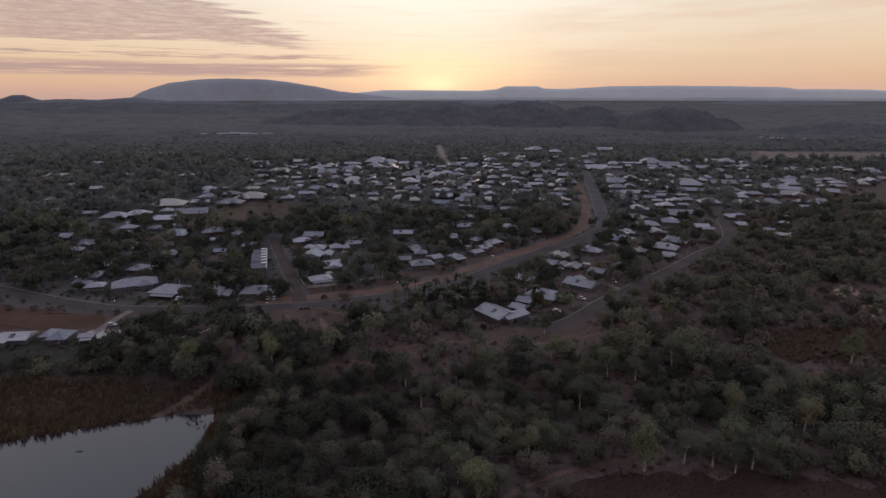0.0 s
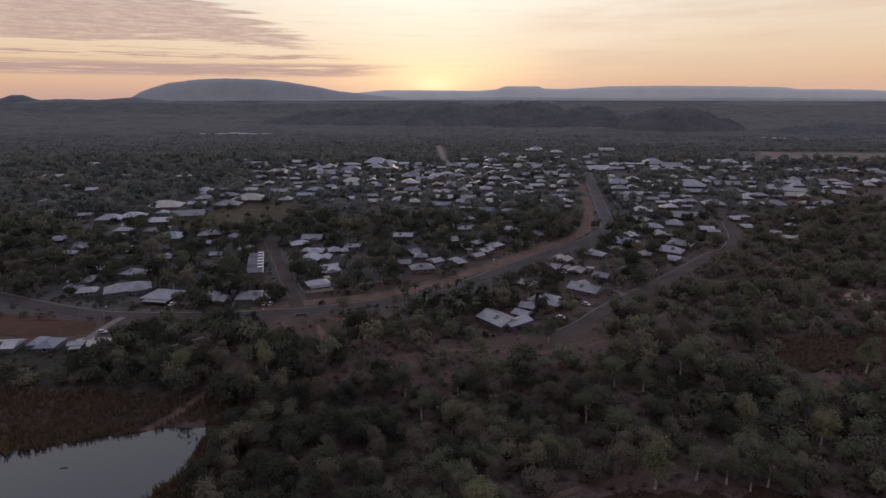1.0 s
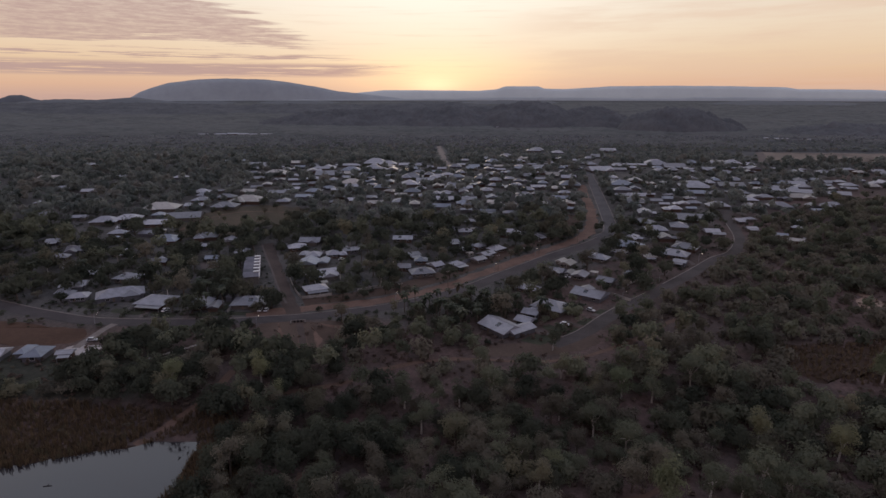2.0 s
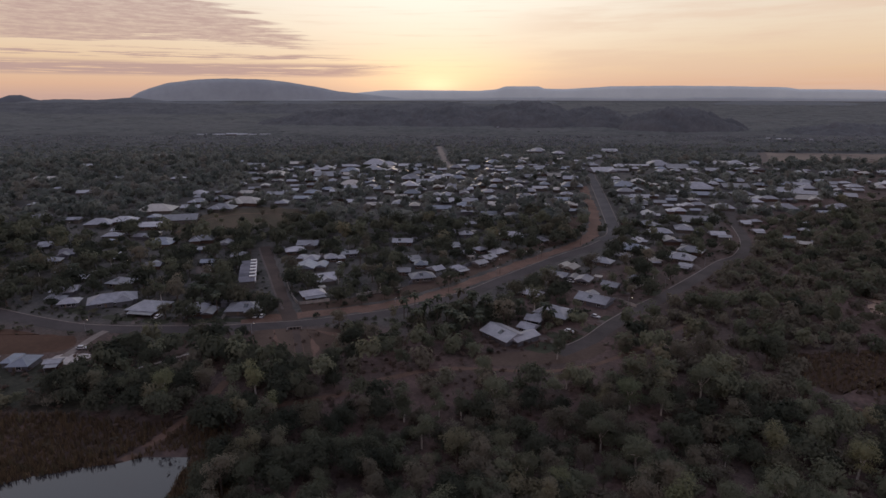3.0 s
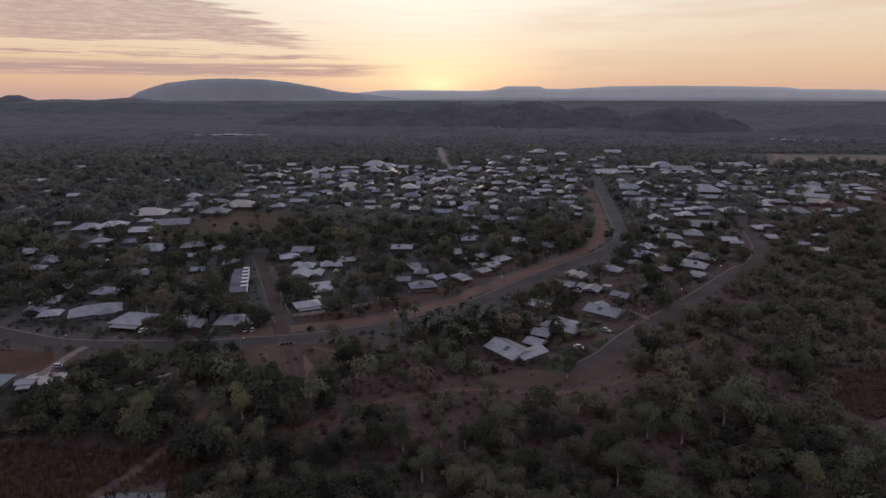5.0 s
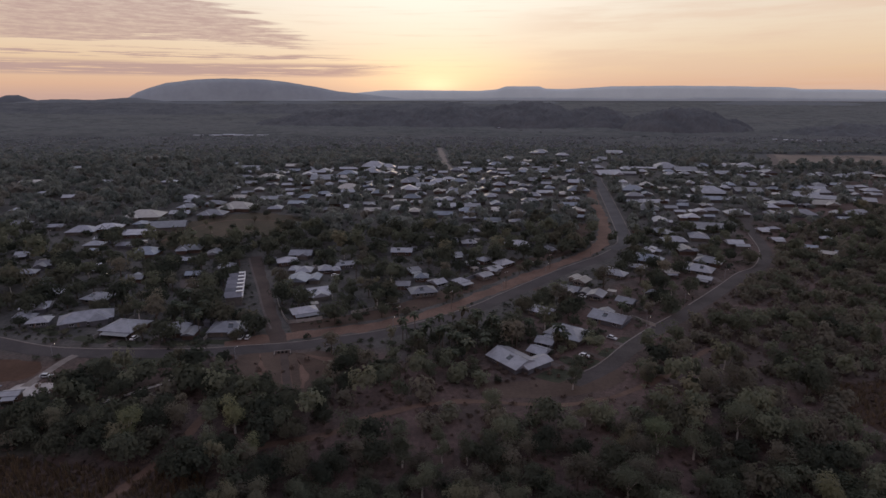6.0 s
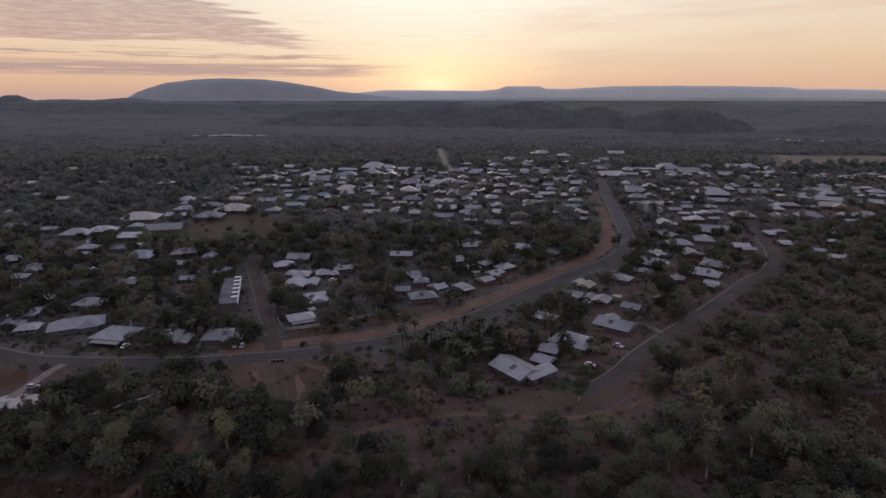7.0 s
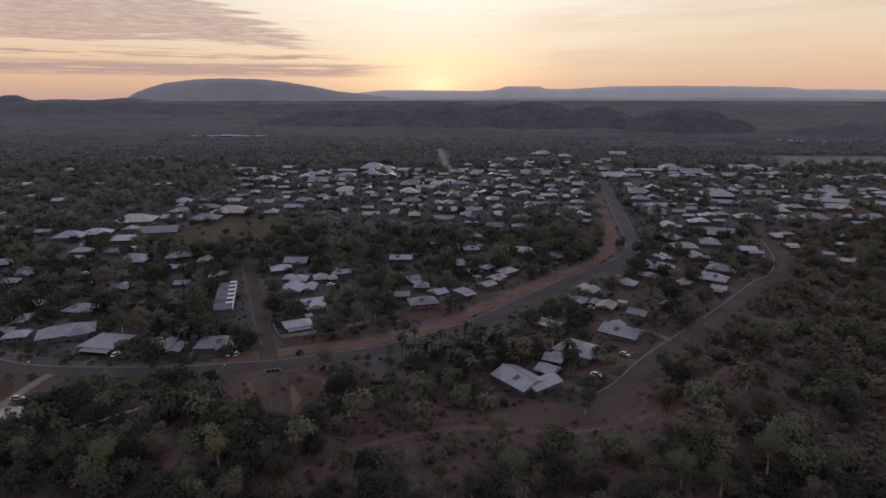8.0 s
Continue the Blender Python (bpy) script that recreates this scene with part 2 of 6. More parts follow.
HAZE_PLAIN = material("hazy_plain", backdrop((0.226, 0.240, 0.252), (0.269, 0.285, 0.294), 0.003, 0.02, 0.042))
RANGE = material("hazy_range", backdrop((0.349, 0.377, 0.400), (0.407, 0.439, 0.450), 0.002, 0.01, 0.10))
BIG_HILL = material("hazy_hill_scrub", backdrop((0.233, 0.250, 0.265), (0.281, 0.301, 0.310), 0.004, 0.02, 0.022))
# scrub colour shifted to grey-blue, with the haze before the hills mixed in
HILL = material("hazy_rocky_scrub", two_tone((0.082, 0.086, 0.089), (0.120, 0.123, 0.125), 0.012, 0.10), 0.95, 0.03)


def roof_build(a, b):
    def build(n):
        at = n.node("ShaderNodeTexCoord").outputs["Object"]
        w = n.node("ShaderNodeTexWave")
        w.bands_direction = "X"
        n.plug(at, w.inputs["Vector"])
        w.inputs["Scale"].default_value = 1.6
        bumped(n, w.outputs["Fac"], 0.03, 0.4)
        stain = n.noise(n.where, 0.35, 6.0, 0.65)
        r = n.node("ShaderNodeObjectInfo").outputs["Random"]
        k = n.math("ADD", 0.58, n.math("MULTIPLY", r, 0.62))
        return n.mix(1.0, n.mix(n.smooth(stain, 0.35, 0.7), (*a, 1), (*b, 1)), n.xyz(k, k, k), "MULTIPLY")
    return build


ROOFS = [
    material("pale_metal_roof", roof_build((0.306, 0.306, 0.331), (0.223, 0.223, 0.240)), 0.42, 0.5),
    material("grey_metal_roof", roof_build((0.216, 0.219, 0.244), (0.152, 0.154, 0.172)), 0.42, 0.5),
    material("dark_metal_roof", roof_build((0.156, 0.156, 0.175), (0.110, 0.110, 0.124)), 0.42, 0.5),
    material("blue_metal_roof", roof_build((0.175, 0.198, 0.241), (0.129, 0.147, 0.179)), 0.42, 0.5),
    material("cream_metal_roof", roof_build((0.350, 0.327, 0.294), (0.267, 0.248, 0.225)), 0.45, 0.4),
]
WALLS = [
    material("painted_wall", two_tone((0.105, 0.095, 0.085), (0.15, 0.135, 0.12), 0.4, 3.0)),
    material("brick_wall", two_tone((0.085, 0.058, 0.046), (0.12, 0.083, 0.066), 0.4, 4.0)),
    material("grey_wall", two_tone((0.10, 0.10, 0.11), (0.14, 0.14, 0.15), 0.4, 3.0)),
]
WHITE = material("white_paint", two_tone((0.62, 0.62, 0.60), (0.75, 0.75, 0.73), 0.5, 4.0), 0.5, 0.4)
GLASS = material("dark_window_glass", lambda n: (0.02, 0.022, 0.026, 1), 0.08, 0.6)
RUBBER = material("tyre_rubber", lambda n: (0.02, 0.02, 0.02, 1), 0.9)
TIMBER = material("weathered_timber", two_tone((0.13, 0.10, 0.08), (0.20, 0.16, 0.13), 0.6, 5.0))
STEEL = material("galvanised_steel", lambda n: (0.24, 0.24, 0.25, 1), 0.55, 0.4)
PAINTS = [material(nm, (lambda c: lambda n: (*c, 1))(c), 0.25, 0.5) for nm, c in (("white_car_paint", (0.75, 0.75, 0.75)), ("silver_car_paint", (0.45, 0.46, 0.48)), ("dark_car_paint", (0.06, 0.065, 0.08)), ("red_car_paint", (0.25, 0.03, 0.03)))]


def glow_build(strength):
    def build(n):
        n.bsdf.inputs["Emission Color"].default_value, n.bsdf.inputs["Emission Strength"].default_value = (1.0, 0.86, 0.62, 1), strength
        return (0.8, 0.8, 0.7, 1)
    return build


LAMP_ON = material("lit_street_lamp", glow_build(3.5))


# ---- building helpers ----
def smoothstep(a, b, v):
    u = np.clip((v - a) / (b - a), 0, 1)
    return u * u * (3 - 2 * u)


def land(x, y):
    """Height of the ground: the creek flat, the town's gentle rise, the far plain."""
    return 12 * smoothstep(280, 820, y) - 6 * (1 - smoothstep(178, 225, y)) + 62 * smoothstep(1900, 4800, np.hypot(x, y))


def link_mesh(name, verts, faces, mat, parent=None, label="", smooth=False):
    me = bpy.data.meshes.new(name)
    me.from_pydata([tuple(v) for v in verts], [], [tuple(f) for f in faces])
    me.materials.append(mat)
    if smooth:
        me.shade_smooth()
    ob = new(name, me)
    ob.parent = parent
    if label:
        ob["label"] = label
    return ob


def part(name, bm, mat, parent, label=""):
    me = bpy.data.meshes.new(name)
    bm.to_mesh(me)
    bm.free()
    me.materials.append(mat)
    ob = new(name, me)
    ob.parent = parent
    if label:
        ob["label"] = label
    return ob


def box(bm, x0, y0, z0, x1, y1, z1):
    v = [bm.verts.new(p) for p in ((x0, y0, z0), (x1, y0, z0), (x1, y1, z0), (x0, y1, z0), (x0, y0, z1), (x1, y0, z1), (x1, y1, z1), (x0, y1, z1))]
    for f in ((0, 3, 2, 1), (4, 5, 6, 7), (0, 1, 5, 4), (1, 2, 6, 5), (2, 3, 7, 6), (3, 0, 4, 7)):
        bm.faces.new([v[i] for i in f])
    return bm


def boxes(*rows):
    bm = bmesh.new()
    for r in rows:
        box(bm, *r)
    return bm


def spline(pts, step=4.0):
    """A smooth line through a few plan points."""
    p = np.array(pts, float)
    p = np.vstack([2 * p[0] - p[1], p, 2 * p[-1] - p[-2]])
    out = []
    for i in range(1, len(p) - 2):
        n = max(2, int(np.linalg.norm(p[i + 1] - p[i]) / step))
        for u in np.arange(n) / n:
            a, b, c, d = p[i - 1], p[i], p[i + 1], p[i + 2]
            out.append(0.5 * (2 * b + (c - a) * u + (2 * a - 5 * b + 4 * c - d) * u**2 + (3 * b - a - 3 * c + d) * u**3))
    out.append(p[-2])
    return np.array(out)


def sideways(line):
    d = np.gradient(line, axis=0)
    d /= np.linalg.norm(d, axis=1)[:, None] + 1e-9
    return np.stack([-d[:, 1], d[:, 0]], 1)


def ribbon(name, pts, width, lift, mat, ragged=0.0, seed=1, across=5, offset=0.0):
    """A strip of ground cover that follows the land along a line."""
    rng = np.random.default_rng(seed)
    line = spline(pts, 3.0 if ragged else 4.0)
    side = sideways(line)
    n = len(line)
    jag = rng.normal(0, ragged, (n, 2))
    if ragged:
        jag = (jag + np.roll(jag, 1, 0)) / 1.4
    verts, faces = [], []
    for i in range(n):
        lo, hi = offset - width / 2 + jag[i, 0], offset + width / 2 + jag[i, 1]
        for k in range(across):
            q = line[i] + side[i] * (lo + (hi - lo) * k / (across - 1))
            verts.append((q[0], q[1], land(*q) + lift))
    for i in range(n - 1):
        for k in range(across - 1):
            a = i * across + k
            faces.append((a + 1, a, a + across, a + across + 1))
    return link_mesh(name, verts, faces, mat, smooth=True)


def ragged_ring(pts, seed, amount, step=3.0):
    rng = np.random.default_rng(seed)
    ring = spline([*pts, pts[0]], step)[:-1]
    side = sideways(ring)
    j = rng.normal(0, amount, len(ring))
    return ring + side * ((j + np.roll(j, 1)) / 1.4)[:, None]


def patch(name, pts, lift, mat, ragged=0.8, seed=1, level=None):
    """A patch of ground cover inside a rough outline, in rings towards its middle."""
    ring = ragged_ring(pts, seed, ragged)
    mid = ring.mean(0)
    n, verts, faces = len(ring), [], []
    for f in (1.0, 0.75, 0.5, 0.25):
        for q in mid + (ring - mid) * f:
            verts.append((q[0], q[1], (land(*q) if level is None else level) + lift))
    verts.append((mid[0], mid[1], (land(*mid) if level is None else level) + lift))
    for k in range(3):
        for i in range(n):
            j = (i + 1) % n
            faces.append((k * n + i, k * n + j, (k + 1) * n + j, (k + 1) * n + i))
    for i in range(n):
        faces.append((3 * n + i, 3 * n + (i + 1) % n, 4 * n))
    ob = link_mesh(name, verts, faces, mat, smooth=True)
    bm = bmesh.new()
    bm.from_mesh(ob.data)
    bmesh.ops.recalc_face_normals(bm, faces=bm.faces)
    if sum(f.normal.z for f in bm.faces) < 0:
        bmesh.ops.reverse_faces(bm, faces=bm.faces)
    bm.to_mesh(ob.data)
    bm.free()
    return ob


def setting(ob, label, category):
    return tagged(ob, label, category, kind="structure")


# ---- ground and roads ----
def stretched(lo, mid, hi, n, tight):
    u = np.linspace(math.asinh((lo - mid) / tight), math.asinh((hi - mid) / tight), n)
    return mid + tight * np.sinh(u)


def ground_sheet():
    xs, ys = stretched(-4700, 0, 4700, 190, 260.0), stretched(-1500, 300, 4850, 230, 260.0)
    verts, faces = [], []
    for y in ys:
        for x in xs:
            r = math.hypot(x, y)
            k = min(1.0, 4820 / r) if r > 0 else 1.0
            verts.append((x * k, y * k, float(land(x * k, y * k))))
    w = len(xs)
    for j in range(len(ys) - 1):
        for i in range(w - 1):
            a = j * w + i
            faces.append((a, a + 1, a + 1 + w, a + w))
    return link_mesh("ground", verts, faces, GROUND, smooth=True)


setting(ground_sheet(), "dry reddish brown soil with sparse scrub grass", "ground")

MAIN = [(-330, 343), (-262, 310), (-229, 295.4), (-206, 285.3), (-191, 279.3), (-167, 271), (-146, 268.5), (-125, 268.3), (-102, 268.8), (-86, 271.5), (-66, 275), (-46, 281.5), (-24, 290.5), (-1, 306), (17, 322), (31, 338), (48, 357), (74, 385), (96, 405), (113, 424)]
FAR = [(112, 428), (122, 440), (129, 462), (136, 499), (148, 568), (161, 646), (171, 707), (185, 757), (209, 810), (222, 880)]
VERGE = [(-94, 277.5), (-70, 285.5), (-47, 292.5), (-24, 302.5), (0, 320), (16, 337.5), (44, 367), (70, 394.5), (90, 416), (109, 445), (120, 483), (130, 536), (139, 592), (147, 640)]
FRONT = [(-71, 296), (-48, 305), (-25, 318), (2, 342), (24, 367), (49, 397), (74, 420), (96, 452), (108, 500)]
SIDE = [(-70, 276), (-80, 300), (-87, 319), (-99, 350), (-113, 387), (-122, 411)]
PATH = [(-79, 294), (-90, 319), (-102, 350), (-117, 387), (-125, 408)]
RIGHT = [(45, 243), (56, 251), (64, 259), (78, 276.5), (95, 294.5), (109, 308), (131.5, 331), (151.5, 352), (172, 374), (187, 385.5), (202, 406.5), (214, 431), (227, 472), (242, 517), (262, 560)]
CROSS = [(99, 297), (90, 309), (78, 322), (65, 334), (52, 346), (42, 356)]
TRACKS = {
    "bush_track": ([(-62, 205), (-39, 211), (-31, 217), (-17, 224), (-7, 228), (9, 230), (23, 228), (37, 227), (50, 230), (59, 234), (70, 241), (84, 251), (108, 273)], 2.6),
    "pond_track": ([(-98, 180), (-95, 184), (-89, 194), (-83, 206), (-80, 220)], 3.2),
    "creek_track": ([(-44, 120), (-42, 134), (-41, 143), (-40, 153), (-42, 166)], 2.6),
    "near_track": ([(6, 130), (16, 137), (23, 143), (32, 148), (45, 153), (56, 156), (66, 166)], 1.8),
    "reed_track": ([(140, 205), (150, 196), (153, 191), (156, 187), (163, 178)], 2.0),
    "foot_track": ([(-25, 196), (-25, 203), (-24, 211), (-27, 217)], 1.5),
}
setting(ribbon("dark_verge", FRONT, 12, 0.03, DARK_SOIL, 0.7, 2), "strip of dark brown soil beside the garden fences", "verge")
setting(ribbon("red_dirt_verge", VERGE, 8.5, 0.06, RED_DIRT, 0.7, 3), "broad bare red dirt verge along the main road", "verge")
setting(ribbon("road_main", MAIN, 8.4, 0.09, ASPHALT), "grey asphalt main road curving through the town edge", "road")
setting(ribbon("road_far", FAR, 9.4, 0.10, PALE_ASPHALT), "straight grey asphalt road between the houses", "road")
setting(ribbon("road_side", SIDE, 6.8, 0.07, BROWN_ROAD, 0.3, 4), "dusty reddish brown side street", "road")
setting(ribbon("road_bend", RIGHT, 7.2, 0.08, STREET, 0.25, 31), "dusty asphalt street along the bush edge", "road")
setting(ribbon("road_cross", CROSS, 7.0, 0.07, BROWN_ROAD), "short dusty street between the two roads", "road")
setting(ribbon("footpath", PATH, 1.1, 0.11, CAR_PARK), "narrow pale concrete footpath beside the side street", "footpath")
for nm, (pts, wide) in TRACKS.items():
    setting(ribbon(nm, pts, wide, 0.06, TRACK, 0.35, 5), "narrow pale dirt track worn through the bush", "track")
setting(ribbon("track_north", [(-9, 1110), (-4, 1000), (-1, 935), (2, 834), (12, 770)], 8, 0.3, KERB, 1.2, 6), "pale dirt road running away through the trees", "track")
setting(ribbon("field_track", [(514, 980), (480, 910), (444, 840), (403, 749)], 10, 0.45, CAR_PARK, 1.0, 7), "pale dirt track beside the cut field", "track")


def kerb(name, pts, offset, start=0.0, end=1.0):
    """A raised concrete edge along a road: 15 cm wide top with a real step."""
    line = spline(pts, 4.0)
    side = sideways(line)
    i0, i1 = int(start * len(line)), int(end * len(line))
    verts, faces = [], []
    for q, s in zip(line[i0:i1], side[i0:i1]):
        for off, z in ((-0.32, 0.0), (-0.3, 0.2), (0.3, 0.2), (0.32, 0.0)):
            e = q + s * (offset + off)
            verts.append((e[0], e[1], land(*e) + z))
    for i in range(i1 - i0 - 1):
        for k in range(3):
            a = 4 * i + k
            faces.append((a + 1, a, a + 4, a + 5))
    return setting(link_mesh(name, verts, faces, KERB), "pale concrete kerb along the road edge", "kerb")


kerb("kerb_main_north", MAIN, 4.3)
kerb("kerb_bend", RIGHT, 3.75, 0.03, 0.235)
kerb("kerb_bend_upper", RIGHT, 3.75, 0.275, 0.75)
kerb("kerb_far_east", FAR, -4.8)
kerb("kerb_far_west", FAR, 4.8)

POND = [(-155, 151), (-140, 164), (-125, 169), (-110, 175), (-97, 179), (-87, 184), (-80, 186), (-77, 178), (-77, 167), (-75, 160), (-79, 153), (-82, 145), (-83, 137), (-88, 122), (-123, 105), (-165, 112)]
REEDS_EAST = [(130, 216), (138, 241), (162, 243), (201, 249), (230, 240), (205, 214), (174, 211), (150, 211)]
GRASS = [(-199, 445), (-206, 482), (-195, 517), (-170, 536), (-132, 530), (-112, 504), (-119, 467), (-145, 460), (-142, 429), (-166, 434), (-186, 429)]
OVAL_LINE = [(-300, 304), (-259, 290), (-232, 280), (-209, 272), (-189, 266.4), (-168, 261.5), (-158, 259), (-155, 252), (-156, 245.5), (-175, 242), (-190, 243), (-215, 238), (-300, 240)]
BARE_EAST = [(12, 243), (30, 245), (46, 246), (58, 250), (64, 254), (66, 247), (58, 239), (42, 233), (20, 232), (11, 235)]
BARE_WEST = [(-84, 266), (-71, 269), (-51, 270), (-43, 262), (-45, 251), (-50, 237), (-70, 244), (-82, 254)]
setting(patch("water", POND, 0.12, WATER, 0.7, 8, level=-6.0), "still grey pond reflecting the dawn sky", "pond")
setting(patch("dry_lawn", GRASS, 0.05, LAWN, 1.5, 9), "patchy dry yellowish park grass", "lawn")
setting(ribbon("park_path", [(-199, 446), (-192, 487), (-171, 511), (-131, 508), (-116, 500)], 2.2, 0.09, TRACK, 0.3, 33), "pale worn dirt path across the park", "path")
setting(patch("sports_oval", OVAL_LINE, 0.05, OVAL, 0.8, 10), "burnt reddish brown grass of an open oval", "oval")
setting(patch("bare_clearing", BARE_EAST, 0.04, BARE, 0.35, 11), "bare brown earth clearing beside the street", "clearing")
setting(patch("drain_clearing", BARE_WEST, 0.04, BARE, 0.8, 12), "bare red earth around the drain", "clearing")
setting(patch("reed_bed", REEDS_EAST, 0.05, DARK_FLAT, 2.0, 13), "dry brown reed bed in the bush", "reed bed")
NEAR_FLAT = [(18, 100), (24, 134), (44, 146), (70, 150), (110, 146), (150, 132), (150, 100)]
setting(patch("brown_flat", NEAR_FLAT, 0.05, DARK_FLAT, 1.5, 17), "flat of dry reddish brown grass", "grass flat")
setting(ribbon("drive", [(-150, 266.5), (-151.2, 262), (-151.4, 258.9), (-151.7, 250.5), (-152, 240)], 3.6, 0.12, KERB), "pale concrete drive past the oval", "drive")
setting(patch("paved_yard", [(-156, 234), (-143, 233), (-139.7, 237.4), (-143.4, 243), (-151.5, 243), (-156, 241)], 0.10, CONCRETE, 0.1, 18), "pale concrete yard beside the pavilions", "yard")
setting(ribbon("creek_path", [(-118, 229), (-110, 236.5), (-107.5, 239), (-104, 242.3), (-100.5, 249), (-99, 254)], 1.7, 0.10, CONCRETE), "pale concrete path between the creek trees", "path")
setting(ribbon("drain_floor", [(-66.5, 268), (-64, 260), (-61, 250), (-57, 238)], 3.0, 0.07, BROWN_ROAD), "dusty concrete floor of an open drain", "drain")
for off in (-1.7, 1.7, 5.0):
    setting(ribbon("drain_edge", [(-66.5, 268), (-64, 260), (-61, 250), (-57, 238)], 0.16, 0.13, TRACK, 0.2, 1, 3, off), "thin pale concrete edge of the drain", "drain")
for x0, y0, x1, y1 in ((38.9, 260.4, 49.7, 251.4), (50.4, 264.5, 54.8, 258.7), (54.8, 270.5, 61.6, 263.9), (70.9, 279.4, 75.8, 273.8), (152.3, 372.1, 152.8, 361.0), (-144.6, 287.4, -141.9, 274.7), (-126.1, 286.4, -121.1, 273.8), (-88.1, 281.0, -86.8, 274.7), (-167.2, 285.7, -166.5, 275.9), (70.9, 324.9, 63.1, 337.9), (95.4, 326.4, 95.8, 316.1)):
    setting(ribbon("driveway", [(x0, y0), (x1, y1)], 3.0, 0.05, CAR_PARK), "pale paved driveway leading to a house", "driveway")
setting(patch("drain_bank", [(-60.5, 265), (-46.5, 258.5), (-45, 248.5), (-53, 250), (-56, 256.5)], 0.09, DARK_SOIL, 0.3, 20), "dark dry grass bank beside the drain", "bank")
for line, wide in (([(-63.7, 269), (-55.6, 266.5), (-46, 261.3), (-43, 256)], 1.6), ([(-60.7, 265), (-56.8, 257.3), (-53.8, 249.2), (-52, 239)], 1.3), ([(-76, 267.5), (-72.2, 257.3), (-69.5, 247), (-65.5, 238)], 1.4)):
    setting(ribbon("worn_edge", line, wide, 0.11, RED_DIRT, 0.5, 3), "worn ochre dirt edge beside the drain", "dirt edge")
setting(patch("reed_flat", [(-215, 152), (-215, 203), (-130, 201), (-98, 196), (-76, 196), (-64, 184), (-60, 160), (-60, 104), (-100, 98), (-215, 98)], 0.1, DARK_FLAT, 1.0, 27, level=-6.05), "damp brown ground under the reeds", "reed bed")
setting(patch("sand_patch", [(212, 284), (222, 300), (219, 312), (210, 300), (206, 290)], 0.06, SAND, 1.2, 14), "pale sandy bare ground between the bushes", "sand")
setting(patch("sand_patch", [(196, 258), (208, 262), (216, 276), (206, 274)], 0.06, SAND, 1.2, 15), "pale sandy bare ground between the bushes", "sand")
setting(patch("cut_field", [(514, 985), (660, 960), (860, 940), (860, 850), (690, 820), (575, 834), (456, 850)], 0.3, FIELD, 3.0, 16), "pale cut field beyond the houses", "field")


for k, ring in enumerate((
        [(50, 258), (56, 264), (61, 259), (55, 253)], [(60, 268), (66, 274), (71, 269), (65, 263)], [(70, 279), (76, 286), (82, 281), (76, 274)], [(44, 262), (47, 266), (52, 262), (48, 257)], [(32, 248), (40, 255), (47, 250), (40, 243)],
        [(-160, 287), (-146, 285), (-145, 278), (-160, 282)], [(-140, 282), (-128, 280), (-127, 275), (-139, 277)], [(-120, 281), (-92, 282), (-91, 278), (-120, 276)], [(-183, 296), (-172, 291), (-172, 286), (-184, 292)],
        [(60, 326), (68, 330), (64, 336), (57, 332)], [(103, 318), (112, 326), (116, 322), (108, 313)], [(-140, 266), (-100, 267), (-98, 258), (-120, 254), (-142, 258)])):
    setting(patch("front_lawn", ring, 0.045, GREEN_LAWN, 0.3, 60 + k), "dark green lawn beside the road", "lawn")


setting(patch("car_park", [(-151, 363), (-146, 376), (-137, 375), (-127, 350), (-138, 342)], 0.05, CAR_PARK, 0.6, 19), "bare pale earth of a car park between the houses", "car park")


# ---- hills and the far distance ----
def ridge(name, az0, az1, dist, profile, depth, mat, label, seed, rough=4.0, n=160, sink=30.0):
    """A hill or range seen side on: a crest given by a height profile over its length, with sloping flanks."""
    rng = random.Random(seed)
    verts, faces, rows = [], [], 7
    for i in range(n):
        u = i / (n - 1)
        a = radians(az0 + (az1 - az0) * u)
        h = profile(u)
        for k in range(rows):
            v = k / (rows - 1) * 2 - 1
            r = dist + v * depth
            fall = 1 - abs(v) ** 1.6
            wob = noise.noise((u * n * 0.22, k * 0.9, seed)) * rough * fall
            x, y = r * math.sin(a), r * math.cos(a)
            verts.append((x, y, land(x, y) - sink * (1 - fall) + (h - land(x, y)) * fall + wob))
    for i in range(n - 1):
        for k in range(rows - 1):
            a = i * rows + k
            faces.append((a, a + rows, a + rows + 1, a + 1))
    ob = link_mesh(name, verts, faces, mat, smooth=True)
    return tagged(ob, label, "hill", kind="structure")


# crests: bearing in degrees and height above sea level; the eye is at 100 m
DOME = [(-28.35, 74), (-27.19, 93), (-26.38, 130), (-25.25, 163), (-24.12, 190), (-21.85, 215), (-19.52, 224), (-16.18, 219), (-13.73, 196), (-11.73, 169), (-9.69, 137), (-6.57, 112), (-2.34, 70)]
MESAS = [(-9.71, 113), (-5.51, 147), (-2.34, 147), (3.51, 143), (5.09, 155), (5.77, 176), (8.85, 176), (9.37, 159), (11.33, 154), (12.85, 162), (15.34, 174), (20.61, 176), (25.12, 170), (29.32, 160), (30.14, 148), (35.04, 142), (36.04, 135), (40.4, 120)]
KNOLL = [(-38.2, 73), (-36.13, 87), (-35.39, 106), (-34.6, 110), (-33.91, 87), (-32.9, 71)]


def crest(points):
    a, h = zip(*points)
    return lambda u: float(np.interp(a[0] + (a[-1] - a[0]) * u, a, h))


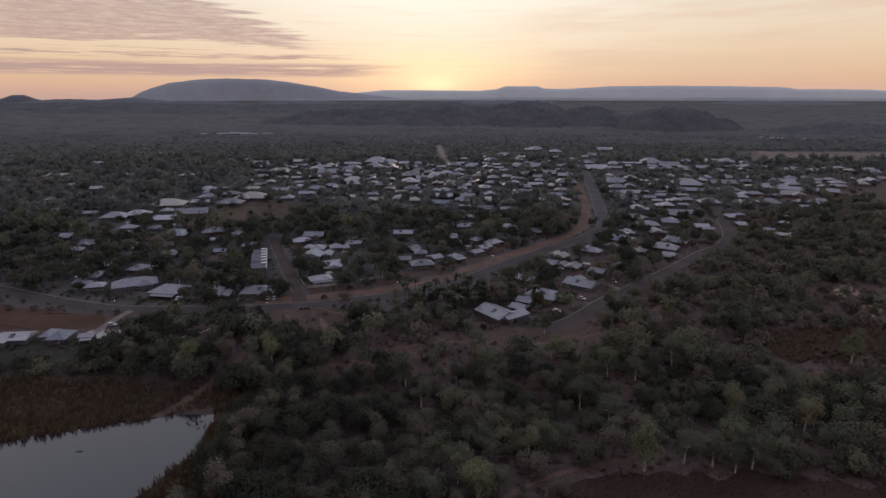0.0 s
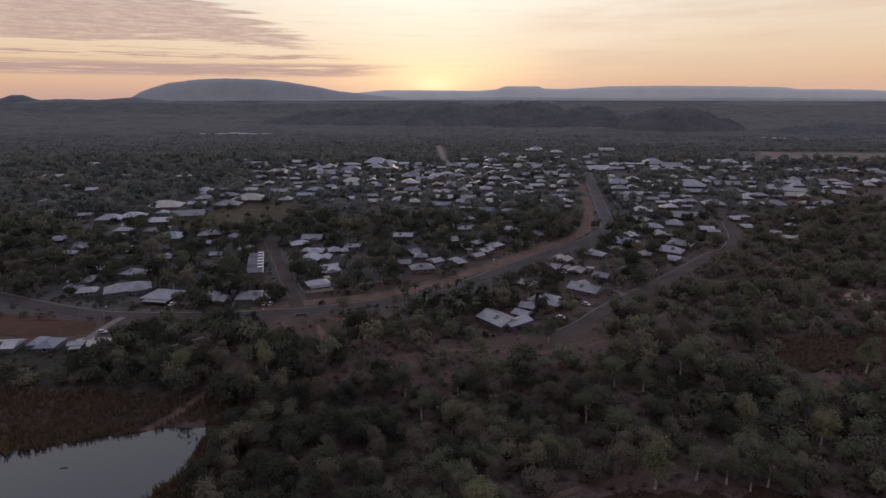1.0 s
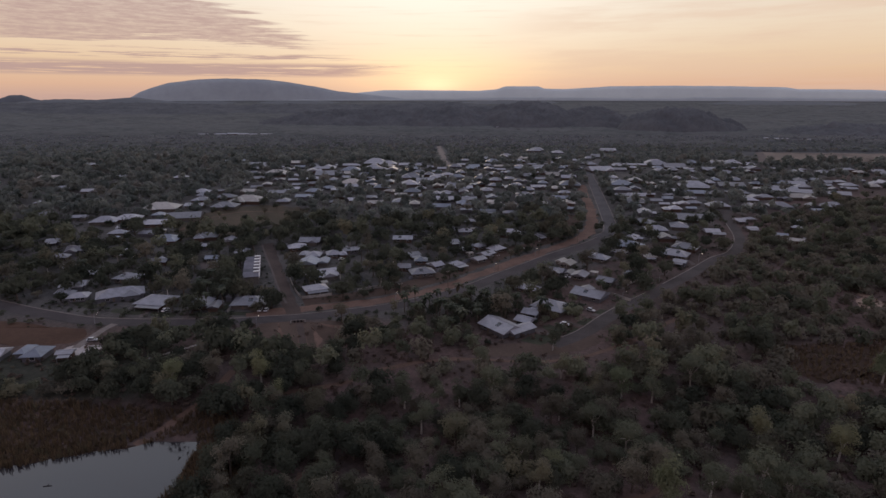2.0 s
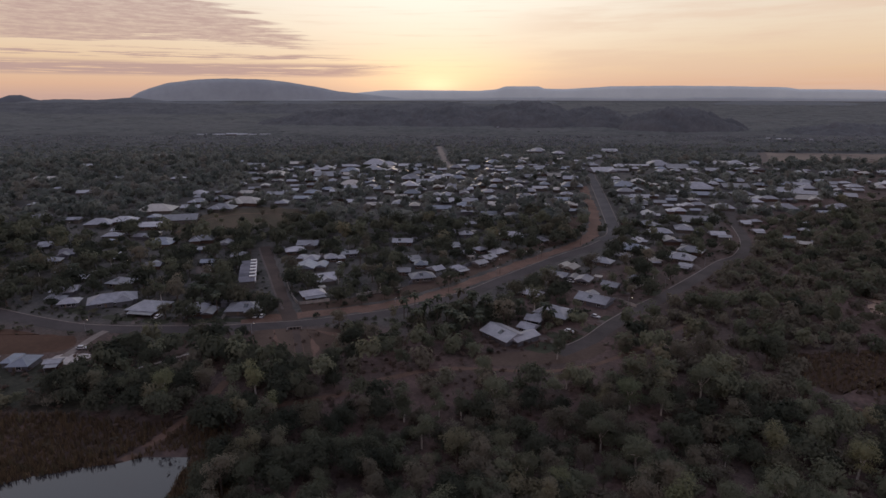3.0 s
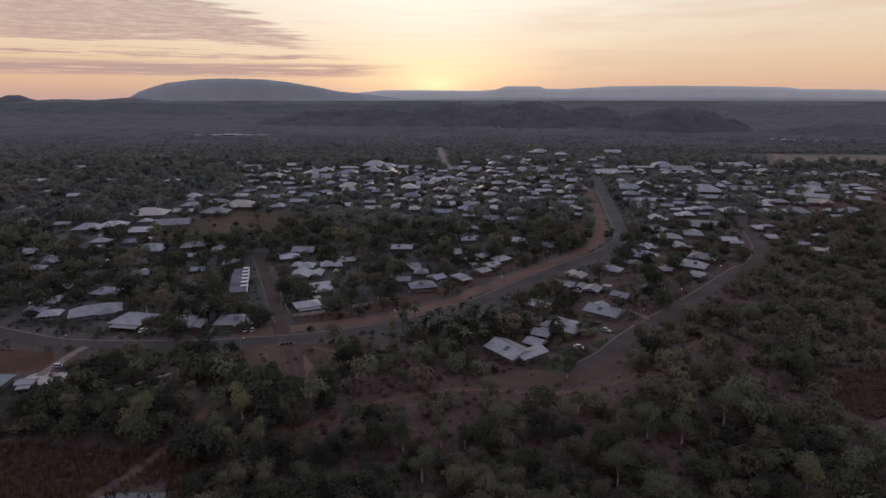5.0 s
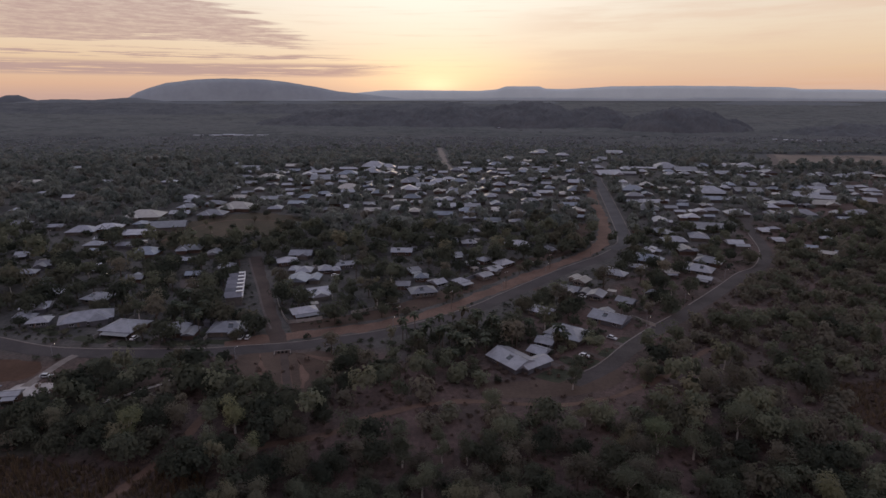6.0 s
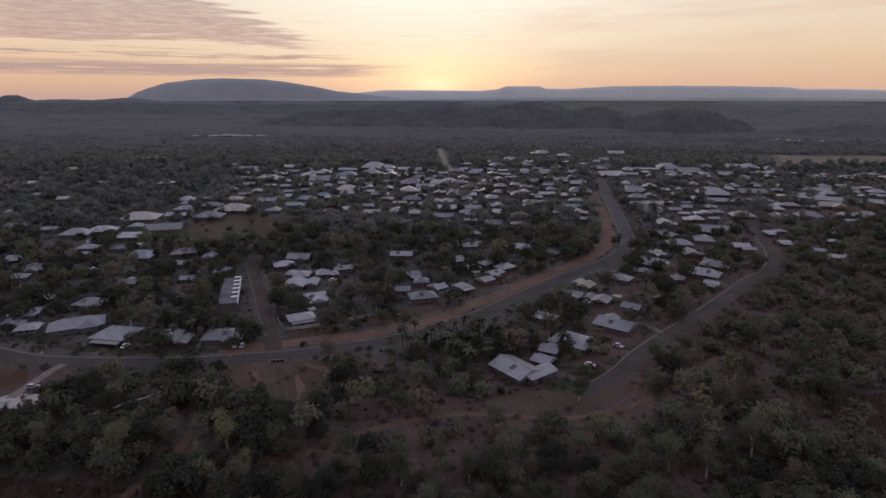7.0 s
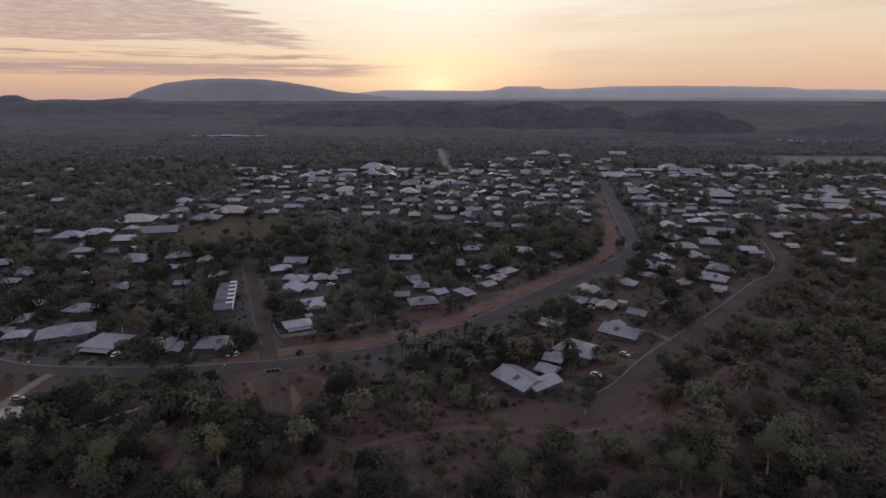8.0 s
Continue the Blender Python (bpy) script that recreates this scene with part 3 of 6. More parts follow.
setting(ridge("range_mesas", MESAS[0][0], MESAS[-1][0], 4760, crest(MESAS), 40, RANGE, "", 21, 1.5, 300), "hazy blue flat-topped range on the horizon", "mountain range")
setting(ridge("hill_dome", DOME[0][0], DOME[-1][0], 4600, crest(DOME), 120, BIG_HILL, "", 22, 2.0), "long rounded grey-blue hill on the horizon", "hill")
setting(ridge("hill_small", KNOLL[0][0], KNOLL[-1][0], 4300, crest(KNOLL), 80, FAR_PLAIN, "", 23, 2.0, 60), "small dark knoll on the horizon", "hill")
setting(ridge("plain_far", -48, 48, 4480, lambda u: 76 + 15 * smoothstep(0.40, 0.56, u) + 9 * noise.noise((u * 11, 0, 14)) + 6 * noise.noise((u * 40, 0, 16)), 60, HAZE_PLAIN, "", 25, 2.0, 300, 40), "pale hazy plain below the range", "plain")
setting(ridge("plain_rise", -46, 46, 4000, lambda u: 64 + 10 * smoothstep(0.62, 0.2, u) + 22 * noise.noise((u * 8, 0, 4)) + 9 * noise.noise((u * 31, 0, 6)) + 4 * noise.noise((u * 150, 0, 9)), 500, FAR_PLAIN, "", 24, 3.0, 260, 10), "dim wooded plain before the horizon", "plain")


def hill_height(x, y, hills):
    z = 0.0
    for cx, cy, rx, ry, h, k in hills:
        q = ((x - cx) / rx) ** 2 + ((y - cy) / ry) ** 2
        z = np.maximum(z, h * np.clip(1 - q, 0, 1) ** k)
    return z


HILLS = {
    "rocky_ridge": ([(-250, 2010, 380, 220, 45, 1.0), (60, 1960, 260, 220, 58, 0.95), (265, 1900, 190, 200, 71, 0.8), (450, 1860, 150, 170, 54, 0.85)], "long dark rocky ridge covered in scrub"),
    "rocky_hill": ([(615, 1620, 150, 130, 60, 0.7), (685, 1630, 125, 120, 40, 0.9)], "dark rocky hill with scrubby trees"),
    "low_knoll": ([(975, 1450, 190, 120, 23, 0.9)], "low dark wooded knoll"),
    "west_rise": ([(-1500, 2900, 900, 500, 22, 0.9), (-500, 3000, 800, 400, 26, 0.9), (-50, 2900, 420, 300, 44, 0.9)], "low dark wooded rise"),
}


def hill_mesh(name, hills, label):
    x0, x1 = min(h[0] - h[2] for h in hills), max(h[0] + h[2] for h in hills)
    y0, y1 = min(h[1] - h[3] for h in hills), max(h[1] + h[3] for h in hills)
    cell = 5.5 if y0 < 2300 else 22.0
    nx, ny = int((x1 - x0) / cell), int((y1 - y0) / cell)
    r = np.random.default_rng(len(name))
    X, Y = np.meshgrid(np.linspace(x0, x1, nx), np.linspace(y0, y1, ny))
    Z = hill_height(X, Y, hills)
    verts, faces = [], []
    for x, y, z in zip(X.ravel(), Y.ravel(), Z.ravel()):
        j = noise.noise((x / 40, y / 40, 2)) * 10 + noise.noise((x / 14, y / 14, 5)) * 5 + r.uniform(-3.4, 3.4)
        verts.append((x, y, land(x, y) - 1.5 + z + j * min(1.0, z / 10)))
    for b in range(ny - 1):
        for a in range(nx - 1):
            i = b * nx + a
            faces.append((i, i + 1, i + 1 + nx, i + nx))
    setting(link_mesh(name, verts, faces, HILL, smooth=True), label, "hill")


for nm, (hills, label) in HILLS.items():
    hill_mesh(nm, hills, label)


# ---- houses ----
def roof_solid(x0, y0, x1, y1, z, pitch, gable, t=0.18):
    """A pitched roof over a rectangle, hipped or gabled, with its ridge along the longer side. Returns the mesh, the rise and the ridge's ends."""
    bm = bmesh.new()
    long = x1 - x0 >= y1 - y0
    half = min(x1 - x0, y1 - y0) / 2
    rise, back = half * math.tan(radians(pitch)), 0.0 if gable else half * 0.97
    cx, cy = (x0 + x1) / 2, (y0 + y1) / 2
    ends = ((x0 + back, cy), (x1 - back, cy)) if long else ((cx, y0 + back), (cx, y1 - back))
    low = [bm.verts.new(p) for p in ((x0, y0, z), (x1, y0, z), (x1, y1, z), (x0, y1, z))]
    eav = [bm.verts.new((v.co.x, v.co.y, z + t)) for v in low]
    r = [bm.verts.new((*e, z + t + rise)) for e in ends]
    bm.faces.new(low[::-1])
    for i in range(4):
        bm.faces.new((low[i], low[(i + 1) % 4], eav[(i + 1) % 4], eav[i]))
    if long:
        sides = ((eav[0], eav[1], r[1], r[0]), (eav[2], eav[3], r[0], r[1]), (eav[1], eav[2], r[1]), (eav[3], eav[0], r[0]))
    else:
        sides = ((eav[1], eav[2], r[1], r[0]), (eav[3], eav[0], r[0], r[1]), (eav[0], eav[1], r[0]), (eav[2], eav[3], r[1]))
    for f in sides:
        bm.faces.new(f)
    return bm, rise, ends


def skillion(x0, y0, x1, y1, z_front, z_back):
    """A thin sloping verandah or carport roof."""
    bm = boxes((x0, y0, z_front, x1, y1, z_front + 0.14))
    for v in bm.verts:
        v.co.z += (z_back - z_front) * (v.co.y - y0) / (y1 - y0)
    return bm


def house(x, y, w, d, yaw, kind, tone, near, corner=False):
    rng = random.Random(int(x * 31 + y * 17))
    base = new("house")
    base.matrix_world = pose(x, y, float(land(x, y)) - 0.05, 0, 0, yaw)
    wall_h = rng.choice((2.3, 2.4, 2.5))
    eave, hw, hd = rng.uniform(0.7, 1.1), w / 2, d / 2
    ww, wd = hw - eave, hd - eave
    walls, z0 = WALLS[rng.choice((0, 0, 1, 2))], wall_h - 0.05
    pitch = rng.uniform(16, 22) if kind == 1 else rng.uniform(21, 27)
    # split houses stand as two blocks side by side, one drawn forward
    style = "wing" if corner else rng.choice(("wing", "wing", "skirt", "split", "plain") if w > 10 else ("plain", "skirt"))
    s = rng.choice((-1, 1))
    main_x0, main_x1 = -hw, hw
    if style == "split":
        main_x0, main_x1 = (-hw, hw * 0.3) if s > 0 else (-hw * 0.3, hw)
    bm, rise, top = roof_solid(main_x0, -hd, main_x1, hd, z0, pitch, kind == 1)
    roof = part("roof", bm, ROOFS[tone], base)
    bm = boxes((main_x0 + eave, -wd, -0.3, main_x1 - eave, wd, wall_h))
    if kind == 1:
        for sx in (main_x0 + eave, main_x1 - eave):
            if main_x1 - main_x0 >= d:
                bm.faces.new([bm.verts.new(p) for p in ((sx, -wd, wall_h), (sx, wd, wall_h), (sx, 0, wall_h + rise * wd / hd))])
    part("wall", bm, walls, base)
    if style == "split":
        x0, x1 = (hw * 0.25, hw) if s > 0 else (-hw, -hw * 0.25)
        fwd = rng.uniform(1.5, 3.5) * rng.choice((-1, 1))
        y0, y1 = -hd * 0.85 + fwd, hd * 0.85 + fwd
        bm, _, _ = roof_solid(x0, y0, x1, y1, z0 - 0.12, pitch, kind == 1)
        part("wing_roof", bm, ROOFS[tone], base)
        part("wing_wall", boxes((x0 + 0.6, y0 + 0.7, -0.3, x1 - 0.6, y1 - 0.7, wall_h - 0.15)), walls, base)
    elif style == "wing":
        if corner:
            x0, x1, y0, y1 = 3.6, 11.3, -2.8, 11.0
        else:
            span = rng.uniform(0.5, 0.68) * d
            cx = s * (hw - span / 2 - rng.uniform(0.0, 0.12) * w)
            x0, x1 = cx - span / 2, cx + span / 2
            y0, y1 = (-hd - rng.uniform(1.5, 3.5), hd * 0.1) if rng.random() < 0.7 else (-hd * 0.1, hd + rng.uniform(1.5, 3.5))
        bm, _, _ = roof_solid(x0, y0, x1, y1, z0 + 0.03, pitch * (1.0 if corner else 1.12), kind == 1)
        part("wing_roof", bm, ROOFS[tone], base)
        part("wing_wall", boxes((x0 + 0.7, y0 + 0.7, -0.3, x1 - 0.7, y1 - 0.7, wall_h - 0.02)), walls, base)
    elif style == "skirt":
        side = rng.choice((-1, 1, -1))
        vd, x0, x1 = rng.uniform(2.2, 3.6), -hw * rng.uniform(0.5, 1), hw * rng.uniform(0.5, 1)
        y0, y1 = (-hd - vd, -hd + 0.3) if side < 0 else (hd - 0.3, hd + vd)
        part("verandah_roof", skillion(x0, y0, x1, y1, *((1.95, 2.3) if side < 0 else (2.3, 1.95))), ROOFS[rng.choice((tone, tone, 1))], base)
        out = y0 + 0.2 if side < 0 else y1 - 0.2
        for px in (x0 + 0.2, x1 - 0.2):
            part("post", boxes((px - 0.06, out - 0.06, -0.3, px + 0.06, out + 0.06, 2.0)), STEEL, base)
    if near:
        z = z0 + 0.18 + rise
        (ax, ay), (bx, by) = top
        part("ridge_cap", boxes((ax - 0.15, ay - 0.15, z - 0.03, bx + 0.15, by + 0.15, z + 0.05)), ROOFS[tone], roof)
        if rng.random() < 0.35 and w > 10 and d > 8 and main_x1 - main_x0 >= d:
            # hot water panel and tank on the slope towards the street
            bx = rng.uniform(-0.3, 0.3) * (main_x1 - main_x0) / 2 + (main_x0 + main_x1) / 2
            by, k = -hd * 0.45, math.tan(radians(pitch))
            zz = z0 + 0.18 + (hd + by) * k
            bm = boxes((bx - 1.0, by - 1.0, zz + 0.06, bx + 1.0, by + 1.0, zz + 0.14))
            for v in bm.verts:
                v.co.z += (v.co.y - by) * k
            heater = part("solar_heater", bm, GLASS, roof, "dark solar water panel")
            part("tank", boxes((bx - 1.0, by + 1.0, zz + k * 1.2, bx + 1.0, by + 1.5, zz + k * 1.2 + 0.5)), STEEL, heater, "pale water tank")
        for sx in (-0.55, 0.1, 0.6):
            if rng.random() < 0.7:
                cx = (main_x0 + main_x1) / 2 + sx * ((main_x1 - main_x0) / 2 - eave)
                win = part("window", boxes((cx - 0.95, -wd - 0.05, 0.85, cx + 0.95, -wd + 0.02, 2.15)), WHITE, base, "white window frame")
                part("pane", boxes((cx - 0.87, -wd - 0.08, 0.93, cx - 0.03, -wd - 0.052, 2.07)), GLASS, win)
                part("pane", boxes((cx + 0.03, -wd - 0.08, 0.93, cx + 0.87, -wd - 0.052, 2.07)), GLASS, win)
        cx = (main_x0 + main_x1) / 2 - 0.28 * (main_x1 - main_x0) / 2
        part("door", boxes((cx - 0.45, -wd - 0.06, 0.0, cx + 0.45, -wd + 0.02, 2.05)), TIMBER, base)
    shape = ("hip", "gable")[kind]
    shade = ("pale silver", "grey", "dark grey", "slate blue", "cream")[tone]
    return tagged(base, f"single-storey house with a {shade} metal {shape} roof among trees", "house", "houses of the town")


# plan of the streets: x, y, length, depth, turn, roof kind, roof tone
CREEK_ROAD = (
    (-166.5, 303.0, 22.5, 13.0, 28, 0, 1),
    (-142.8, 292.2, 16.5, 15.0, -10, 0, 1),
    (-116.5, 289.5, 15.5, 11.0, 3, 1, 2),
    (-96.0, 291.5, 17.5, 13.0, 4, 0, 1),
    (-185.5, 298.9, 8.7, 6.9, 15, 0, 0),
    (-196.5, 306.7, 8.7, 6.5, 15, 0, 1),
    (-175.7, 330.0, 14.6, 8.7, -14, 0, 1),
    (-205.4, 339.2, 12.3, 7.4, 18, 0, 0),
    (-220.5, 350.8, 7.9, 6.5, 15, 1, 0),
    (-199.5, 318.1, 13.2, 6.6, 18, 1, 0),
    (-208.6, 381.9, 8.6, 6.8, 60, 1, 0),
    (-173.8, 362.4, 9.0, 6.5, 0, 1, 1),
    (-229.8, 416.7, 8.4, 6.5, 0, 0, 3),
)
PARK_EDGE = (
    (-266.7, 470.5, 18.9, 9.4, 8, 0, 0),
    (-252.4, 478.5, 18.8, 9.4, 12, 0, 0),
    (-222.2, 462.7, 18.6, 9.3, 8, 1, 0),
    (-245.1, 519.3, 27.6, 15.2, 8, 0, 4),
    (-209.9, 485.4, 23.5, 11.8, 14, 1, 0),
    (-166.2, 397.9, 7, 6.5, 10, 1, 0),
    (-157.5, 397.9, 7.4, 6.5, 10, 1, 1),
    (-130.7, 385.1, 8.7, 6.5, 10, 0, 1),
    (-144.5, 369.2, 7, 6.5, 10, 1, 3),
    (-238.3, 389.2, 15.2, 6.5, 15, 1, 2),
    (-240.9, 371.8, 11.3, 6.5, 15, 0, 2),
    (-268.4, 409.4, 8.0, 6.5, 15, 1, 1),
)
FENCE_CORNER = (
    (-69.9, 336.5, 17.5, 12.5, 25, 1, 0),
    (-68.0, 311.5, 12.5, 9.5, 25, 0, 0),
    (-79.1, 359.9, 17.9, 8.1, 0, 1, 3),
    (-84.9, 376.6, 14.4, 8.7, 0, 0, 1),
    (-97.3, 394.7, 12.7, 7.6, 20, 0, 0),
    (-92.2, 410.8, 14.5, 8.7, 0, 1, 1),
    (-68.9, 379.7, 13.0, 7.8, 15, 0, 1),
    (-61.1, 388.2, 11.9, 7.1, 20, 1, 1),
    (-12.8, 340.8, 14.5, 10.9, 15, 0, 1),
    (-28.7, 416.7, 14.0, 8.4, 0, 1, 1),
    (-23.6, 350.8, 7, 6.5, 0, 1, 0),
    (-14.2, 364.1, 7.3, 6.5, 0, 0, 3),
)
DIRT_VERGE = (
    (-19.7, 376.6, 7, 6.5, 30, 1, 1),
    (-4.8, 354.5, 7, 6.5, 40, 1, 1),
    (7.6, 356.1, 7, 6.5, 40, 0, 1),
    (21.1, 367.1, 7.9, 6.5, 42, 1, 0),
    (27.0, 378.8, 10.6, 6.5, 42, 1, 0),
    (34.5, 390.1, 11.2, 6.5, 42, 0, 0),
    (14.5, 388.2, 7.4, 6.5, 42, 1, 0),
    (22.9, 397.0, 7, 6.5, 42, 0, 1),
    (47.6, 431.8, 16.8, 10.1, 0, 0, 0),
    (0.3, 440.1, 12.9, 6.5, 5, 1, 0),
    (-8.0, 448.0, 8.0, 6.5, 5, 1, 1),
    (15.8, 437.0, 10.7, 6.5, 5, 0, 0),
    (66.4, 422.7, 7.0, 6.5, 40, 0, 0),
    (5.9, 408.4, 7, 6.5, 20, 1, 1),
)
BEND_STREET = (
    (25.0, 259.0, 17.2, 12.0, -53, 1, 0),
    (36.6, 266.3, 7, 6.5, -40, 1, 1),
    (51.6, 284.4, 17.0, 11.0, -38, 0, 0),
    (41.0, 276.3, 7, 6.5, -30, 1, 1),
    (75.0, 303.3, 16.9, 7.1, -38, 1, 1),
    (44.6, 312.7, 11.9, 7.1, -38, 0, 0),
    (64.8, 344.0, 11.2, 6.5, -30, 1, 2),
    (74.9, 336.1, 13.5, 6.5, -30, 1, 2),
    (72.8, 358.6, 12.5, 6.5, -38, 1, 4),
    (96.7, 370.1, 12.6, 8.8, -35, 0, 1),
    (89.2, 324.7, 8.3, 6.5, -40, 1, 1),
    (107.0, 336.9, 9.1, 6.5, -40, 1, 1),
    (124.4, 397.9, 17.9, 9.0, -30, 0, 3),
)
BEND_UPPER = (
    (132.4, 417.7, 10.7, 7.5, 50, 1, 1),
    (114.3, 382.8, 7, 6.5, 50, 0, 1),
    (147.2, 377.9, 16.8, 10.1, -35, 0, 0),
    (160.6, 394.7, 16.1, 8.1, -35, 0, 1),
    (129.1, 372.7, 7, 7, 0, 0, 4),
    (143.8, 360.7, 7, 6.5, -35, 1, 0),
    (156.3, 466.0, 13.5, 9.4, -50, 0, 1),
    (196.3, 481.9, 22.3, 8.9, -15, 1, 0),
    (134.1, 422.7, 9.1, 6.5, 50, 0, 0),
    (233.8, 472.2, 7, 6.5, 0, 1, 0),
    (243.7, 475.6, 7.3, 6.5, 0, 0, 0),
    (229.7, 445.3, 7, 6.5, 0, 1, 0),
    (241.6, 425.2, 7, 6.5, -30, 1, 3),
    (243.6, 411.8, 11.0, 6.5, -30, 1, 4),
)
GRID_NEAR = (
    (132.0, 630.1, 21.4, 12.9, -8, 0, 0),
    (118.2, 587.0, 10.3, 7.2, -8, 0, 1),
    (109.0, 558.4, 13.6, 6.8, -8, 1, 0),
    (186.7, 633.2, 24.2, 9.7, -8, 0, 0),
    (179.5, 602.2, 16.1, 12.9, -8, 0, 2),
    (170.3, 572.2, 12.1, 6.5, -8, 1, 1),
    (183.7, 572.2, 14.0, 7.0, -8, 1, 0),
    (173.7, 547.7, 19.6, 9.8, -8, 0, 0),
    (166.8, 525.0, 10.1, 6.5, -8, 1, 0),
    (218.0, 615.6, 15.3, 13.8, -8, 0, 0),
    (198.3, 577.1, 8.2, 6.5, -8, 1, 0),
    (215.5, 575.0, 9.0, 7.2, -8, 0, 1),
    (196.0, 532.7, 7.5, 6.5, -8, 1, 0),
    (196.3, 515.5, 15.0, 7.5, -8, 0, 0),
)
GRID_MID = (
    (211.8, 535.2, 12.2, 6.5, -8, 1, 0),
    (259.7, 624.0, 28.6, 14.3, -8, 0, 0),
    (245.4, 584.2, 15.3, 7.6, -8, 1, 0),
    (224.6, 539.1, 11.1, 7.8, -8, 0, 1),
    (213.1, 515.5, 7.3, 6.5, -8, 1, 0),
    (298.7, 627.0, 24.4, 14.6, -8, 1, 2),
    (330.5, 636.3, 11.3, 6.8, -8, 0, 0),
    (287.4, 587.0, 19.4, 7.8, -8, 0, 0),
    (290.6, 565.3, 15.5, 9.3, -8, 1, 0),
    (301.8, 565.3, 12.7, 7.6, -8, 0, 0),
    (241.2, 526.9, 17.7, 10.6, -8, 0, 0),
    (339.8, 602.2, 24.6, 8.6, -20, 1, 0),
    (357.8, 639.4, 13.6, 6.8, -8, 0, 0),
    (375.1, 639.4, 13.6, 8.2, -20, 1, 0),
)
GRID_FAR = (
    (365.2, 584.2, 48.9, 14.7, -25, 1, 0),
    (336.0, 565.3, 21.8, 6.5, -8, 1, 4),
    (294.4, 525.0, 17.9, 8.9, -8, 0, 0),
    (326.9, 525.0, 13.6, 6.8, -8, 1, 0),
    (342.6, 526.9, 16.2, 8.1, -8, 0, 0),
    (278.0, 466.0, 10.5, 6.5, -8, 1, 0),
    (265.1, 448.0, 7.1, 6.5, -8, 0, 0),
    (317.7, 508.1, 9.6, 6.7, -8, 1, 3),
    (250.9, 786.9, 30.9, 9.3, -8, 1, 0),
    (279.1, 791.8, 26.7, 10.7, -8, 0, 0),
    (294.2, 770.6, 25.0, 7.5, -8, 1, 0),
    (262.7, 732.7, 13.0, 9.1, -8, 0, 0),
    (332.8, 809.5, 16.4, 6.6, -8, 0, 0),
    (297.1, 724.6, 11.5, 9.2, -8, 0, 0),
)
NORTH_EDGE = (
    (359.3, 803.6, 13.4, 6.7, -8, 0, 0),
    (374.0, 797.7, 14.6, 7.3, -8, 1, 0),
    (358.1, 751.0, 12.3, 7.4, -8, 0, 0),
    (334.6, 715.8, 13.0, 6.5, -8, 0, 1),
    (400.4, 791.8, 15.8, 7.9, -8, 0, 0),
    (381.2, 751.0, 25.6, 7.7, -8, 1, 0),
    (326.7, 741.8, 16.4, 6.5, -8, 1, 1),
    (190.7, 737.2, 27.4, 8.2, 10, 1, 0),
    (167.5, 751.0, 10.7, 7.5, 10, 0, 0),
    (194.0, 791.8, 11.3, 7.9, 10, 0, 1),
    (180.1, 803.6, 11.7, 7.0, 10, 1, 1),
    (224.9, 781.1, 15.4, 7.7, 10, 0, 0),
    (265.5, 984.3, 21.0, 7.4, 0, 1, 0),
    (181.0, 956.6, 18.7, 9.4, 0, 0, 0),
    (209.8, 869.6, 15.4, 7.7, 0, 0, 1),
)
SCHOOL_ROAD = (
    (-31.5, 636.3, 23.8, 7.1, 5, 0, 0),
    (-18.1, 654.5, 22.1, 8.9, 5, 1, 0),
    (-0.7, 584.2, 18.5, 9.2, -5, 0, 1),
    (-2.7, 523.1, 14.7, 7.3, -5, 1, 0),
    (15.1, 681.5, 16.7, 8.3, 0, 0, 0),
    (24.5, 651.3, 13.6, 6.8, 0, 1, 1),
    (40.7, 671.5, 12.9, 6.5, 0, 0, 0),
    (35.8, 633.2, 14.3, 6.5, 0, 1, 0),
    (54.5, 627.0, 15.3, 7.6, 0, 0, 0),
    (83.4, 654.5, 12.5, 8.8, 0, 0, 0),
    (102.4, 642.5, 16.8, 8.4, 0, 0, 3),
    (97.2, 618.6, 15.0, 6.5, 0, 1, 0),
    (76.9, 579.2, 13.0, 6.5, 0, 0, 0),
    (89.4, 582.0, 7.0, 6.5, 0, 0, 0),
)
SCHOOL_NEAR = (
    (74.9, 565.3, 12.7, 6.5, 0, 1, 0),
    (60.6, 526.9, 11.8, 6.5, 0, 0, 0),
    (19.1, 510.0, 8.7, 6.5, 0, 1, 0),
    (36.9, 502.6, 11.2, 6.7, 0, 1, 0),
    (55.3, 499.0, 10.2, 6.5, 0, 0, 0),
    (20.0, 468.8, 7.9, 6.5, 10, 0, 1),
    (9.0, 615.6, 15.0, 7.5, 0, 0, 1),
    (20.7, 613.3, 14.9, 6.5, 0, 1, 0),
    (30.1, 575.0, 10.9, 6.5, 0, 0, 0),
    (-30.9, 592.0, 15.4, 9.2, 0, 0, 3),
    (-23.4, 570.1, 13.8, 6.9, 0, 0, 2),
    (-63.1, 615.6, 16.0, 8.0, 0, 0, 3),
    (-131.1, 567.3, 14.7, 7.3, 0, 1, 3),
    (-128.3, 594.2, 15.4, 7.7, 0, 0, 3),
)
